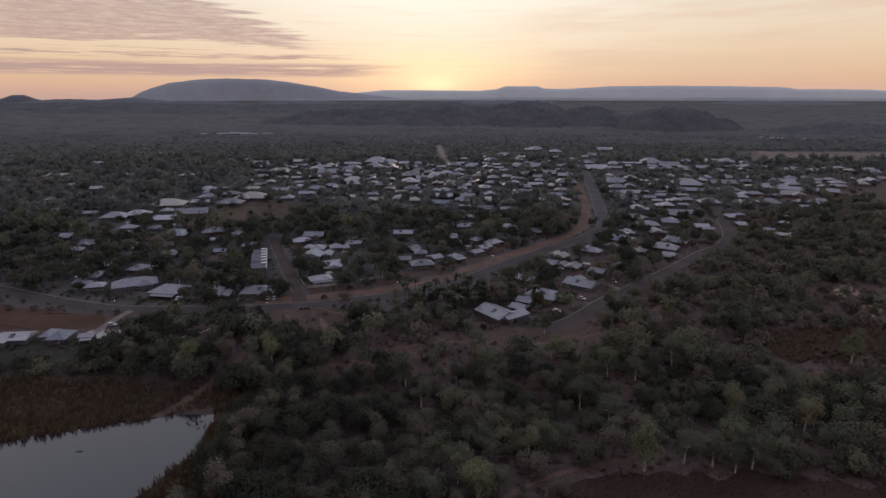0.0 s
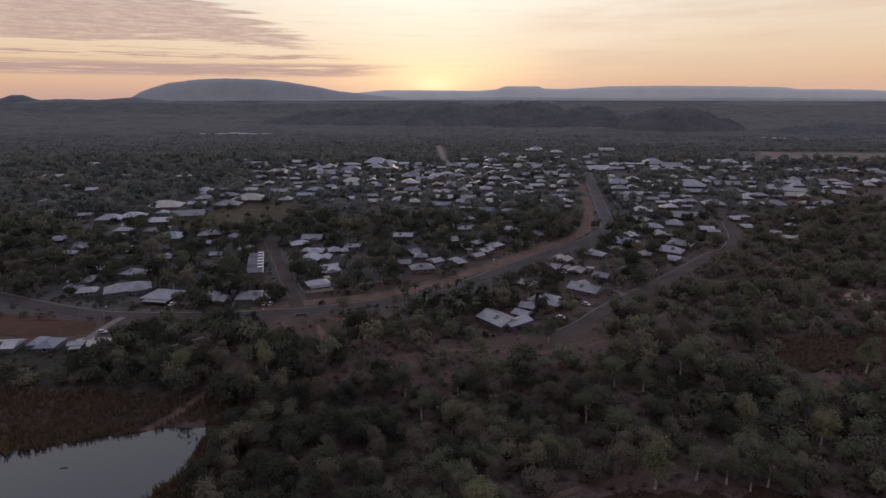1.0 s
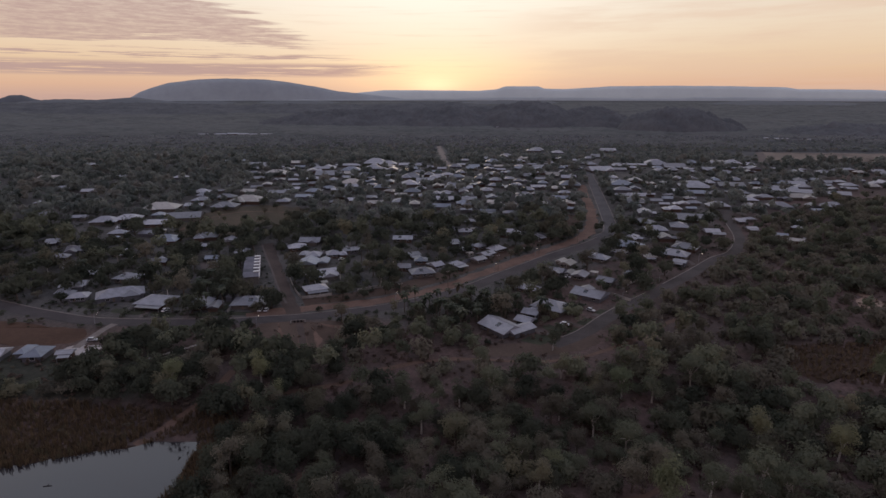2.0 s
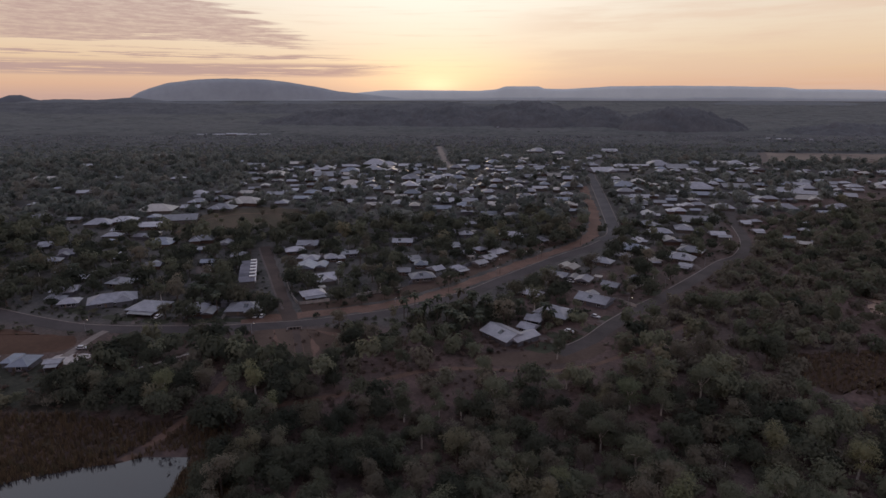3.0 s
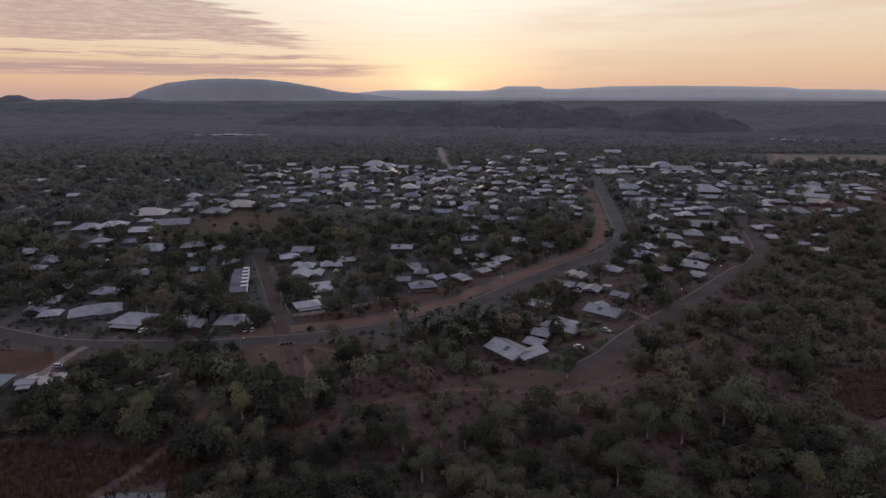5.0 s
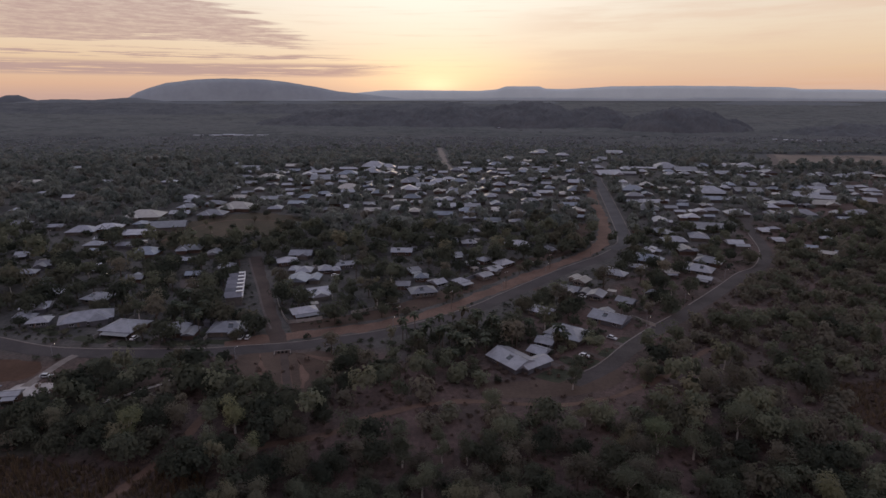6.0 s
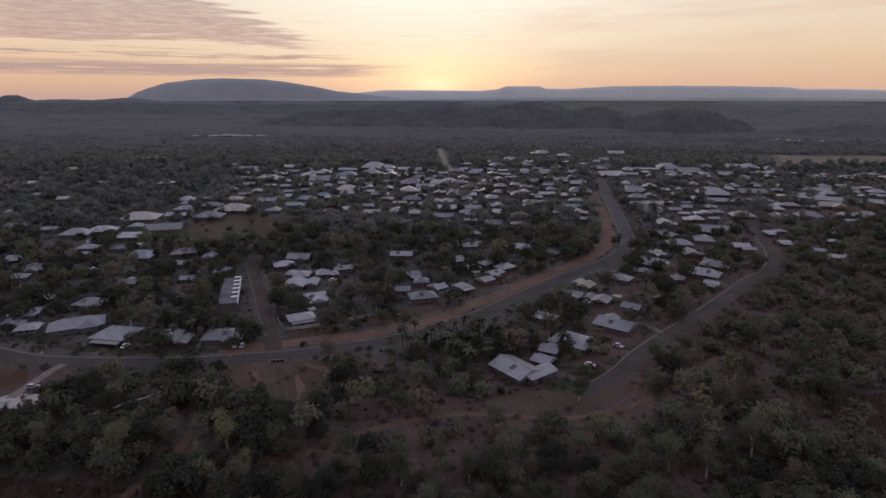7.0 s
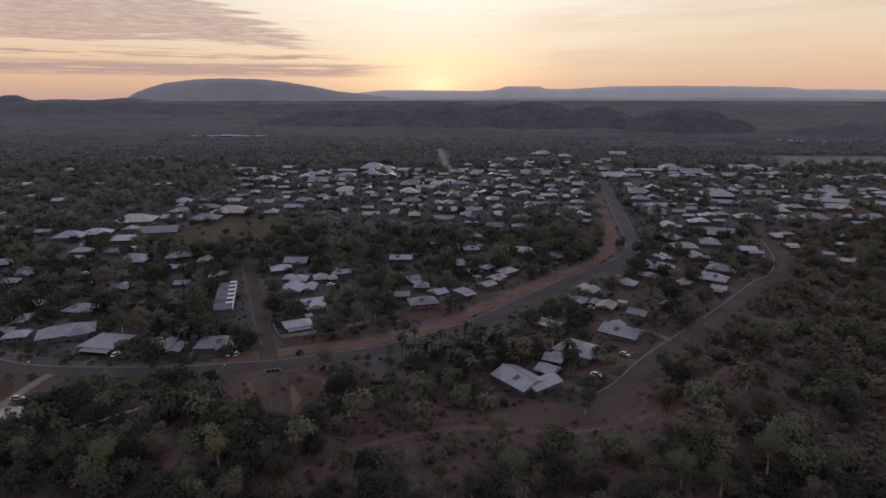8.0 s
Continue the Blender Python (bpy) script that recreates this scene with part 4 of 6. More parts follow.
NORTH_ROW = (
    (-149.4, 755.6, 26.6, 8.0, 0, 0, 0),
    (-124.4, 781.1, 30.3, 10.6, 0, 0, 0),
    (-133.2, 700.1, 27.5, 11.0, 4, 1, 1),
    (-112.7, 737.2, 22.0, 11.0, 0, 0, 0),
    (-99.2, 685.7, 16.8, 8.4, 0, 0, 0),
    (-108.1, 681.5, 10.7, 7.5, 0, 1, 0),
    (-143.2, 668.2, 15.2, 7.6, 0, 1, 0),
    (-97.8, 642.5, 21.3, 8.5, 0, 0, 4),
    (-91.2, 815.6, 28.8, 11.5, 0, 0, 0),
    (-73.0, 797.7, 21.1, 10.5, 0, 0, 0),
    (-48.5, 786.9, 18.0, 7.2, 0, 1, 0),
    (-31.1, 786.9, 12.5, 7.5, 0, 0, 0),
    (-87.1, 751.0, 22.4, 9.0, 0, 0, 1),
    (-66.5, 741.8, 19.5, 9.8, 0, 1, 0),
)
NORTH_WEST = (
    (-35.5, 681.5, 23.8, 9.5, 0, 0, 1),
    (-19.9, 700.1, 17.2, 8.6, 0, 0, 0),
    (-6.3, 681.5, 17.9, 7.1, 0, 0, 0),
    (-179.6, 551.7, 28.0, 12.6, -8, 0, 4),
    (-196.1, 707.9, 27.3, 10.9, 0, 0, 4),
    (-282.6, 821.6, 24.7, 9.9, 0, 1, 0),
    (-162.2, 587.0, 15.2, 6.5, 0, 1, 0),
    (-204.8, 565.3, 14.6, 7.3, 0, 0, 2),
    (-191.6, 525.0, 20.7, 10.4, 0, 0, 2),
    (-222.4, 551.7, 16.2, 8.1, 0, 0, 1),
    (-194.8, 809.5, 20.0, 8.0, 0, 1, 4),
    (-244.0, 791.8, 20.9, 8.4, 0, 1, 1),
    (30.0, 841.1, 11.9, 8.3, 0, 0, 0),
    (67.5, 828.7, 17.6, 8.8, 0, 0, 0),
)
WEST_FAR = (
    (102.7, 828.7, 17.6, 7.0, 0, 0, 0),
    (93.7, 891.4, 15.8, 7.9, 0, 0, 0),
    (147.7, 992.9, 23.0, 9.2, 0, 0, 0),
    (140.7, 797.7, 12.7, 7.6, 0, 0, 0),
    (-441.0, 674.8, 20.0, 6.5, 0, 1, 4),
    (-455.9, 786.9, 16.6, 6.7, 0, 1, 1),
    (-364.6, 685.7, 13.2, 7.9, 0, 0, 1),
    (-295.3, 678.1, 14.2, 8.5, 0, 0, 0),
    (-359.9, 543.1, 14.8, 7.4, 10, 0, 1),
    (-384.2, 607.4, 14.7, 7.4, 10, 0, 1),
    (-349.6, 594.2, 13.4, 6.7, 10, 1, 0),
    (-327.6, 490.1, 14.1, 7.0, 10, 0, 1),
    (-294.2, 481.9, 10.1, 6.5, 10, 1, 1),
    (-420.0, 914.8, 32.5, 8.1, 0, 1, 4),
)
NORTH_TIPS = (
    (156, 1009, 21.6, 13.0, -8, 0, 0),
    (272, 999, 23.2, 13.9, -8, 1, 0),
    (95, 912, 16.2, 9.7, 3, 0, 1),
    (66, 867, 13.9, 8.3, 3, 1, 0),
    (115, 867, 16.9, 10.1, 3, 0, 4),
    (187, 840, 11.9, 7.1, -8, 1, 0),
    (195, 808, 10.0, 6.0, -8, 0, 1),
    (229, 896, 19.1, 11.5, -8, 1, 0),
    (167, 867, 10.8, 6.5, -8, 0, 0),
    (143, 820, 8.7, 5.2, 3, 1, 1),
    (283, 808, 25.7, 15.4, -8, 0, 0),
    (371, 820, 16.0, 9.6, -8, 1, 4),
    (389, 814, 18.7, 11.2, -8, 0, 0),
    (116, 791, 9.8, 5.9, 3, 1, 1),
)
BLOCKS = (NORTH_TIPS, CREEK_ROAD, PARK_EDGE, FENCE_CORNER, DIRT_VERGE, BEND_STREET, BEND_UPPER, GRID_NEAR, GRID_MID, GRID_FAR, NORTH_EDGE, SCHOOL_ROAD, SCHOOL_NEAR, NORTH_ROW, NORTH_WEST, WEST_FAR)
# the lots between: smaller houses wherever a garden block has room
fill, FOOT, PLANNED = np.random.default_rng(77), [], []
for block in BLOCKS:
    for x, y, w, d, yaw, kind, tone in block:
        if y > 440:
            w, d = w * (1.2 if w < 15 else 1.08), max(d, w * 0.8) if 10 < w < 30 else d
        elif 9 < w < 20:
            d = max(d, w * 0.76)
        elif w <= 9:
            w, d = w * 1.15, max(d, 8.0)
        # farther streets: many roofs are older and duller
        if y > 470 and tone == 0:
            tone = (0, 1, 0, 2, 1, 0, 3, 1)[int(x * 7 + y * 3) % 8]
        PLANNED.append((x, y, w, d, yaw, kind, tone, y < 470, 20 < x < 28 and y < 262))
        FOOT.append((x, y, max(w, d) / 2, w / 2, d / 2, yaw))


def crowded(x, y):
    """The close-built streets of the east and the north."""
    return (x > 150 and 500 < y < 690) or (-150 < x < 120 and 575 < y < 800)


# room only for what the blocks above leave free, farthest west and east first
count = 0
for x, y in np.stack([fill.uniform(-240, 520, 6000), fill.uniform(400, 790, 6000)], 1):
    # town edge: the creek road in the west, the bend street in the east
    if y < np.interp(x, (-520, -330, -80, 0, 110, 200, 262, 330, 560), (345, 330, 300, 340, 345, 425, 500, 560, 660)) + 8 or y > 800 - abs(x) * 0.12:
        continue
    if min(np.hypot(*(spline(line, 8.0) - (x, y)).T).min() for line in (MAIN, FAR, SIDE, RIGHT, VERGE, CROSS)) < 17:
        continue
    if -210 < x < -100 and 425 < y < 545 or -110 < x < 105 and y < 530 or x > 170 and abs(y - 705 + 0.08 * (x - 190)) < 26:
        continue
    if count >= 165 or min(math.hypot(x - a, y - b) - r for a, b, r, *_ in FOOT) < ((8.0 if x > 150 else 9.5) if crowded(x, y) else 11):
        continue
    w = float(fill.uniform(11, 17))
    yaw = float(np.interp(x, (-520, -100, 60, 140, 560), (12, 4, 0, -8, -10))) + float(fill.choice((0, 0, 90))) + float(fill.normal(0, 4))
    PLANNED.append((round(x, 1), round(y, 1), w, w * float(fill.uniform(0.65, 0.85)), yaw, int(fill.integers(0, 2)), int(fill.choice((0, 0, 1, 1, 1, 2, 3, 4))), y < 380, False))
    FOOT.append((x, y, w / 2, w / 2, w * 0.4, yaw))
    count += 1
FOOT = np.array(FOOT)
PLANNED.sort(key=lambda row: row[1])
# pavilions beside the oval
for row in ((-180, 230, 14, 10, 6, 1, 0, True), (-163.5, 231, 13.0, 10.5, 4, 0, 3, True), (-150, 231, 6.5, 5.0, 10, 1, 0, True)):
    house(*row)
for row in PLANNED[:295]:
    house(*row)
# the rooftops beyond, and the buildings in the woods, too small to pick apart
PLANNED = PLANNED[295:]
for x, y, w in ((-566, 1417, 16), (-552, 1430, 12), (-536, 1425, 10), (-520, 1417, 22), (-497, 1430, 26), (-470, 1422, 24), (-445, 1417, 18), (-425, 1430, 14), (-409, 1417, 18), (682, 1285, 16), (700, 1266, 22), (722, 1262, 16), (745, 1240, 18), (165, 1740, 24)):
    PLANNED.append((x, y, w, w * 0.5, 5, 1, 0, False))


def joined(things, name, label, category):
    """Several things as one object, each face with its own material."""
    verts, faces, slots, mats = [], [], [], []
    for thing in things:
        m = thing.matrix_world.copy()
        for ob in thing.children_recursive:
            mat = ob.data.materials[0]
            if mat not in mats:
                mats.append(mat)
            first = len(verts)
            verts += [m @ v.co for v in ob.data.vertices]
            for f in ob.data.polygons:
                faces.append([first + i for i in f.vertices])
                slots.append(mats.index(mat))
        for ob in (*thing.children_recursive, thing):
            bpy.data.objects.remove(ob)
    me = bpy.data.meshes.new(name)
    me.from_pydata(verts, [], faces)
    for mat in mats:
        me.materials.append(mat)
    me.polygons.foreach_set("material_index", slots)
    return tagged(new(name, me), label, category, kind="stuff")


joined([house(*row) for row in PLANNED], "far_houses", "distant houses with pale and grey metal roofs among trees", "houses")


# ---- trees ----
def lobes_of(rng, kind):
    """Foliage lobes of one crown (centre, radii) and the trunk's height, for a tree about 8 m high."""
    if kind == "gum":
        n, out = int(rng.integers(12, 16)), []
        for i in range(n):
            a, r = rng.uniform(0, 6.28), 2.0 * math.sqrt(rng.uniform(0.05, 1))
            out.append((r * math.cos(a), r * math.sin(a), rng.uniform(3.4, 7.2) - 0.3 * r, *(rng.uniform(0.9, 1.45) * np.array((1, 1, 0.8)))))
        return out, 4.6
    if kind == "round":
        n, out = int(rng.integers(14, 18)), []
        for i in range(n):
            a, r = rng.uniform(0, 6.28), 2.6 * math.sqrt(rng.uniform(0.0, 1))
            out.append((r * math.cos(a), r * math.sin(a), 2.3 + rng.uniform(0, 3.6) * (1 - (r / 3.4) ** 2), *(rng.uniform(1.2, 1.75) * np.array((1, 1, 0.85)))))
        return out, 2.4
    n, out = int(rng.integers(8, 12)), []
    for i in range(n):
        a, r = rng.uniform(0, 6.28), 1.9 * math.sqrt(rng.uniform(0.0, 1))
        out.append((r * math.cos(a), r * math.sin(a), rng.uniform(1.0, 3.2) - 0.3 * r, *(rng.uniform(0.9, 1.4) * np.array((1, 1, 0.8)))))
    return out, 1.6


def foliage(rng, lobes, cards, size, low=-0.55, jitter=0.3):
    """Leaf clumps as small leaves laid over the lobes; returns vertices and faces."""
    V, F = [], []
    core = np.mean([l[:3] for l in lobes], 0) - (0, 0, 0.8)
    for cx, cy, cz, rx, ry, rz in lobes:
        m = int(1.5 * cards * rng.uniform(0.8, 1.2))
        z = rng.uniform(low, 1.0, m)
        a = rng.uniform(0, 2 * math.pi, m)
        s = np.sqrt(1 - z * z)
        nrm = np.stack([s * np.cos(a), s * np.sin(a), z], 1)
        c = np.array((cx, cy, cz)) + nrm * np.array((rx, ry, rz)) * rng.uniform(0.4, 1.25, (m, 1))
        out = c - core
        out /= np.linalg.norm(out, axis=1)[:, None] + 1e-6
        nrm = out * 0.95 + nrm * 0.15 + rng.normal(0, jitter, (m, 3))
        nrm /= np.linalg.norm(nrm, axis=1)[:, None]
        t = np.cross(nrm, rng.normal(0, 1, (m, 3)))
        t /= np.linalg.norm(t, axis=1)[:, None]
        b = np.cross(nrm, t)
        k = size * rng.uniform(0.6, 1.35, (m, 1))
        base = sum(len(v) for v in V)
        k = k * 1.15
        leaf = np.stack([c + t * k, c - t * k * 0.6 + b * k * 0.9, c - t * k * 0.6 - b * k * 0.9], 1)
        V.append(leaf.reshape(-1, 3))
        F.append(base + np.arange(3 * m).reshape(m, 3))
    return np.vstack(V), np.vstack(F)


def limb(verts, faces, a, b, r0, r1, sides=6):
    a, b = np.array(a, float), np.array(b, float)
    d = (b - a) / np.linalg.norm(b - a)
    u = np.cross(d, (0.3, 1, 0.2))
    u /= np.linalg.norm(u)
    w = np.cross(d, u)
    s = len(verts)
    for c, r in ((a, r0), (b, r1)):
        for i in range(sides):
            q = 2 * math.pi * i / sides
            verts.append(c + (u * math.cos(q) + w * math.sin(q)) * r)
    for i in range(sides):
        j = (i + 1) % sides
        faces.append((s + i, s + j, s + sides + j, s + sides + i))


def trunk_shape(rng, lobes, height, sides=6, limbs=6):
    V, F = [], []
    bend = rng.normal(0, 0.25, 2)
    top = np.array((bend[0], bend[1], height))
    mid = np.array((bend[0] * 0.4, bend[1] * 0.1, height * 0.5))
    limb(V, F, (0, 0, -0.5), mid, 0.24, 0.17, sides)
    limb(V, F, mid, top, 0.17, 0.11, sides)
    for l in lobes[:limbs]:
        limb(V, F, mid + (top - mid) * rng.uniform(0.2, 1.0), np.array(l[:3]), 0.09, 0.035, 4)
    return np.array(V), F


def tree_model(kind, seed, cards, size):
    rng = np.random.default_rng(seed)
    lobes, height = lobes_of(rng, kind)
    return foliage(rng, lobes, cards, size), trunk_shape(rng, lobes, height)


def np_mesh(name, V, F, mat, tint=None):
    """A mesh from arrays of vertices and quads."""
    me = bpy.data.meshes.new(name)
    me.vertices.add(len(V))
    me.vertices.foreach_set("co", np.ascontiguousarray(V, np.float32).ravel())
    me.loops.add(F.size)
    me.loops.foreach_set("vertex_index", np.ascontiguousarray(F, np.int32).ravel())
    me.polygons.add(len(F))
    me.polygons.foreach_set("loop_start", np.arange(0, F.size, F.shape[1], dtype=np.int32))
    me.update(calc_edges=True)
    if tint is not None:
        at = me.attributes.new("tint", "FLOAT", "POINT")
        at.data.foreach_set("value", np.ascontiguousarray(tint, np.float32))
    me.materials.append(mat)
    return me


def stuff(name, models, places, mat, label, category, seed, lift=None):
    """Many far trees or shrubs as one object. places: rows of x, y, scale."""
    rng = np.random.default_rng(seed)
    Vs, Fs, Ts, base = [], [], [], 0
    pick = rng.integers(0, len(models), len(places))
    for (x, y, s), m in zip(places, pick):
        V, F = models[m]
        a = rng.uniform(0, 6.28)
        c, d = math.cos(a), math.sin(a)
        W = V * np.array((s * rng.uniform(0.85, 1.15), s * rng.uniform(0.85, 1.15), s * rng.uniform(0.85, 1.2)))
        z = float(land(x, y)) + (float(lift(x, y)) if lift else 0.0)
        Vs.append(np.stack([W[:, 0] * c - W[:, 1] * d + x, W[:, 0] * d + W[:, 1] * c + y, W[:, 2] + z], 1))
        Fs.append(F + base)
        Ts.append(np.full(len(V), rng.random()))
        base += len(V)
    ob = new(name, np_mesh(name, np.vstack(Vs), np.vstack(Fs), mat, np.concatenate(Ts)))
    return tagged(ob, label, category, kind="stuff")


def inside(P, ring):
    """Which of the points P lie inside the outline."""
    ring = np.array(ring, float)
    hit = np.zeros(len(P), bool)
    for a, b in zip(ring, np.roll(ring, -1, 0)):
        cross = (a[1] > P[:, 1]) != (b[1] > P[:, 1])
        with np.errstate(divide="ignore", invalid="ignore"):
            hit ^= cross & (P[:, 0] < (b[0] - a[0]) * (P[:, 1] - a[1]) / (b[1] - a[1]) + a[0])
    return hit


def away_from(P, pts, dist):
    line = spline(pts, 3.0)
    ok = np.ones(len(P), bool)
    for i in range(0, len(P), 4000):
        d = P[i:i + 4000, None, :] - line[None]
        ok[i:i + 4000] = (d**2).sum(2).min(1) > dist**2
    return ok


def spaced(P, gap, seed=0):
    """Thins points so that none lie closer than gap (grid test)."""
    kept, cells = [], {}
    for x, y in P:
        c = (int(x // gap), int(y // gap))
        if all((x - a) ** 2 + (y - b) ** 2 > gap * gap for i in (-1, 0, 1) for j in (-1, 0, 1) for a, b in cells.get((c[0] + i, c[1] + j), ())):
            kept.append((x, y))
            cells.setdefault(c, []).append((x, y))
    return np.array(kept)


def clear_of_roads(P, gap=2.0):
    for pts, half in ((MAIN, 5), (FAR, 6), (VERGE, 5), (SIDE, 5), (RIGHT, 5), (CROSS, 4)):
        P = P[away_from(P, pts, half + gap)]
    for pts, wide in TRACKS.values():
        P = P[away_from(P, pts, wide / 2 + gap * 0.6)]
    return P


def clear_of_houses(P, gap):
    keep = np.ones(len(P), bool)
    for x, y, r, hw, hd, yaw in FOOT:
        c, s = math.cos(radians(yaw)), math.sin(radians(yaw))
        dx, dy = P[:, 0] - x, P[:, 1] - y
        keep &= (np.abs(dx * c + dy * s) > hw + gap) | (np.abs(dy * c - dx * s) > hd + gap)
    return P[keep]


def town_line(x):
    """The plan line between bush and town: the creek road in the west, the bend street in the east."""
    return np.interp(x, (-400, -200, -80, -20, 20, 100, 200, 262, 330, 520), (250, 235, 272, 262, 268, 290, 405, 470, 540, 640))


rng = np.random.default_rng(5)
NEAR = {k: [tree_model(k, 40 + i, c, s) for i in range(5)] for k, c, s in (("gum", 120, 0.138), ("round", 112, 0.175), ("shrub", 120, 0.138))}
CLOSE = {k: [tree_model(k, 60 + i, c, s)[0] for i in range(5)] for k, c, s in (("gum", 38, 0.232), ("round", 35, 0.29), ("shrub", 38, 0.232))}
GARDEN = {k: [tree_model(k, 60 + i, c, s) for i in range(5)] for k, c, s in (("gum", 30, 0.26), ("round", 28, 0.33), ("shrub", 30, 0.26))}
MID = {k: [tree_model(k, 80 + i, c, s)[0] for i in range(6)] for k, c, s in (("gum", 13, 0.40), ("round", 13, 0.47), ("shrub", 13, 0.37))}
FARTHER = {k: [tree_model(k, 100 + i, c, s)[0] for i in range(6)] for k, c, s in (("gum", 6, 0.6), ("round", 6, 0.74))}
WIDE = []
for i in range(6):
    r = np.random.default_rng(120 + i)
    WIDE.append(foliage(r, [(r.uniform(-1.2, 1.2), r.uniform(-1.2, 1.2), r.uniform(1.2, 2.0), 1.6, 1.6, 0.9) for k in range(3)], 8, 0.72, 0.0, 0.15))
LOW = []
for i in range(6):
    r = np.random.default_rng(160 + i)
    LOW.append(foliage(r, [(r.uniform(-0.7, 0.7), r.uniform(-0.7, 0.7), r.uniform(0.2, 0.7), 0.7, 0.7, 0.5) for k in range(3)], 8, 0.30, 0.0))

# single trees that stand out: kind, x, y, scale
SINGLE = [
    ("round", -51.6, 300, 1.75), ("round", -36, 328, 1.7), ("round", -151, 352, 1.55), ("round", -218, 372, 1.8), ("round", -89.8, 281.9, 0.9),
    ("round", -91, 299, 0.95), ("round", 127, 340, 1.5), ("round", 103, 380, 1.2), ("round", 125, 251, 1.6), ("gum", 98, 229, 1.9),
    ("round", -237, 446, 1.6), ("round", 166, 410, 1.5), ("round", 30, 455, 1.7), ("round", 64, 448, 1.8), ("round", -28, 330, 1.3),
    ("round", -66, 216, 1.4), ("round", -72, 224, 1.3), ("round", -48, 208, 1.3), ("round", -40, 216, 1.3), ("round", -52, 222, 1.5), ("round", -44, 228, 1.4), ("round", -62, 228, 1.3), ("round", -36, 236, 1.2), ("round", -56, 214, 1.2),
    ("round", -12, 281, 1.0), ("round", -5, 276, 1.1), ("round", 3, 284, 1.15), ("round", 10, 290, 1.0), ("round", 8, 272, 0.95), ("round", 18, 288, 1.1), ("round", -15, 272, 0.9),
    ("round", -224, 432, 1.9), ("round", -227, 386, 1.8), ("round", -163, 362, 1.9), ("round", -162, 384, 1.7), ("round", -36, 467, 1.8), ("round", 71, 490, 2.1), ("round", 84, 497, 1.8), ("round", 30, 460, 1.9), ("round", 122, 381, 1.6), ("round", 203, 460, 1.7), ("round", 191, 458, 1.6),
    ("round", -149, 448, 1.4), ("round", -152, 434, 1.3), ("round", -181, 426, 1.2), ("gum", -183, 487, 0.8), ("round", -120, 448, 1.4), ("gum", -186, 450, 0.7), ("gum", -139, 467, 0.9), ("round", -102, 445, 1.4), ("round", -92, 470, 1.5),
    ("gum", -172, 470, 0.8), ("round", -160, 480, 0.8), ("round", -128, 489, 1.0), ("gum", -150, 500, 0.9), ("round", -186, 512, 0.9), ("round", -118, 478, 1.1), ("round", -166, 446, 1.0), ("round", -146, 522, 1.0),
    ("round", 27, 279, 1.0), ("round", 35, 281, 1.1), ("round", 46, 276, 1.1), ("round", 18, 243, 0.45), ("round", 10, 247, 0.8), ("round", 4, 262, 1.1), ("round", -3, 258, 1.1), ("round", 9, 278, 1.2), ("round", 24, 271, 0.7), ("round", 28, 296, 1.0), ("round", 60, 279, 1.1), ("round", 50, 300, 1.0), ("gum", 9, 251, 0.9), ("round", 41, 266, 0.5), ("round", 86, 312, 0.8), ("round", 58, 322, 1.0),
]
SINGLE_GUMS = [
    ("gum", 53, 203, 1.3), ("gum", 70, 217.5, 1.2), ("gum", -7, 243, 1.1), ("gum", -31, 251, 1.35),
    ("gum", -47, 268, 1.4), ("gum", -24, 281, 0.9), ("gum", 44, 238, 1.2),  ("gum", 15.7, 169, 1.45),
    ("round", 124, 233, 1.9), ("gum", 55, 200, 1.5), ("gum", 72, 201, 1.6), ("gum", 88, 208, 1.8), ("shrub", 101, 222, 2.3), ("gum", 88, 258, 1.4), ("gum", 72, 243, 1.2), ("gum", 43, 215, 1.3), ("gum", 105, 254, 1.5), ("gum", 126, 285, 1.6), ("round", 101, 198, 1.5), ("gum", 89, 232, 1.4), ("gum", 5, 199, 1.4), ("gum", 13, 220, 1.3),
    ("round", -82, 233, 1.6), ("round", -73, 230, 1.5), ("gum", -85, 214, 1.5), ("round", -104, 258, 1.2), ("round", -124, 242, 1.5), ("round", -113, 231, 1.4), ("gum", -58, 196, 1.3), ("gum", -123, 211, 1.4), ("round", -37, 260, 1.2), ("round", -38, 246, 1.5), ("round", -90, 238, 1.4),
    ("gum", 154, 197, 1.6), ("gum", 94.6, 196, 1.4), ("gum", -34, 163, 1.1), ("gum", 38, 163, 1.0), ("gum", -110, 210, 1.3), ("gum", 27, 160, 1.2),
]
TALL_GUMS = [
    ("tall", 58.7, 150, 1.95), ("tall", 9.5, 136.3, 1.7), ("tall", -67, 212, 1.7), ("tall", -98, 208, 1.5), ("tall", -58, 199, 1.3), ("tall", 62, 203, 1.6), ("tall", 99, 181, 1.6), ("tall", 118, 171, 1.5), ("tall", 160, 212, 1.8), ("tall", 31, 163, 1.2),
]
CLEAR = [(x, y, 2.5 * s) for kind, x, y, s in SINGLE + SINGLE_GUMS + TALL_GUMS] + [(-181, 231, 11), (-164, 233, 11), (-152, 240, 11), (-30, 222, 5), (13, 262, 8), (62, 146, 10), (58, 140, 9), (9, 130, 6), (214, 297, 9), (214, 288, 8), (206, 267, 9), (208, 258, 8), (206, 250, 6), (-150, 223, 11), (-165, 221, 11), (-181, 217, 12), (-150, 212, 6), (-110, 226, 6), (-104, 239, 5), (-109, 219, 5), (24, 243, 9), (33, 246, 7), (15, 247, 6), (-147, 228, 9), (-140, 232, 6)]

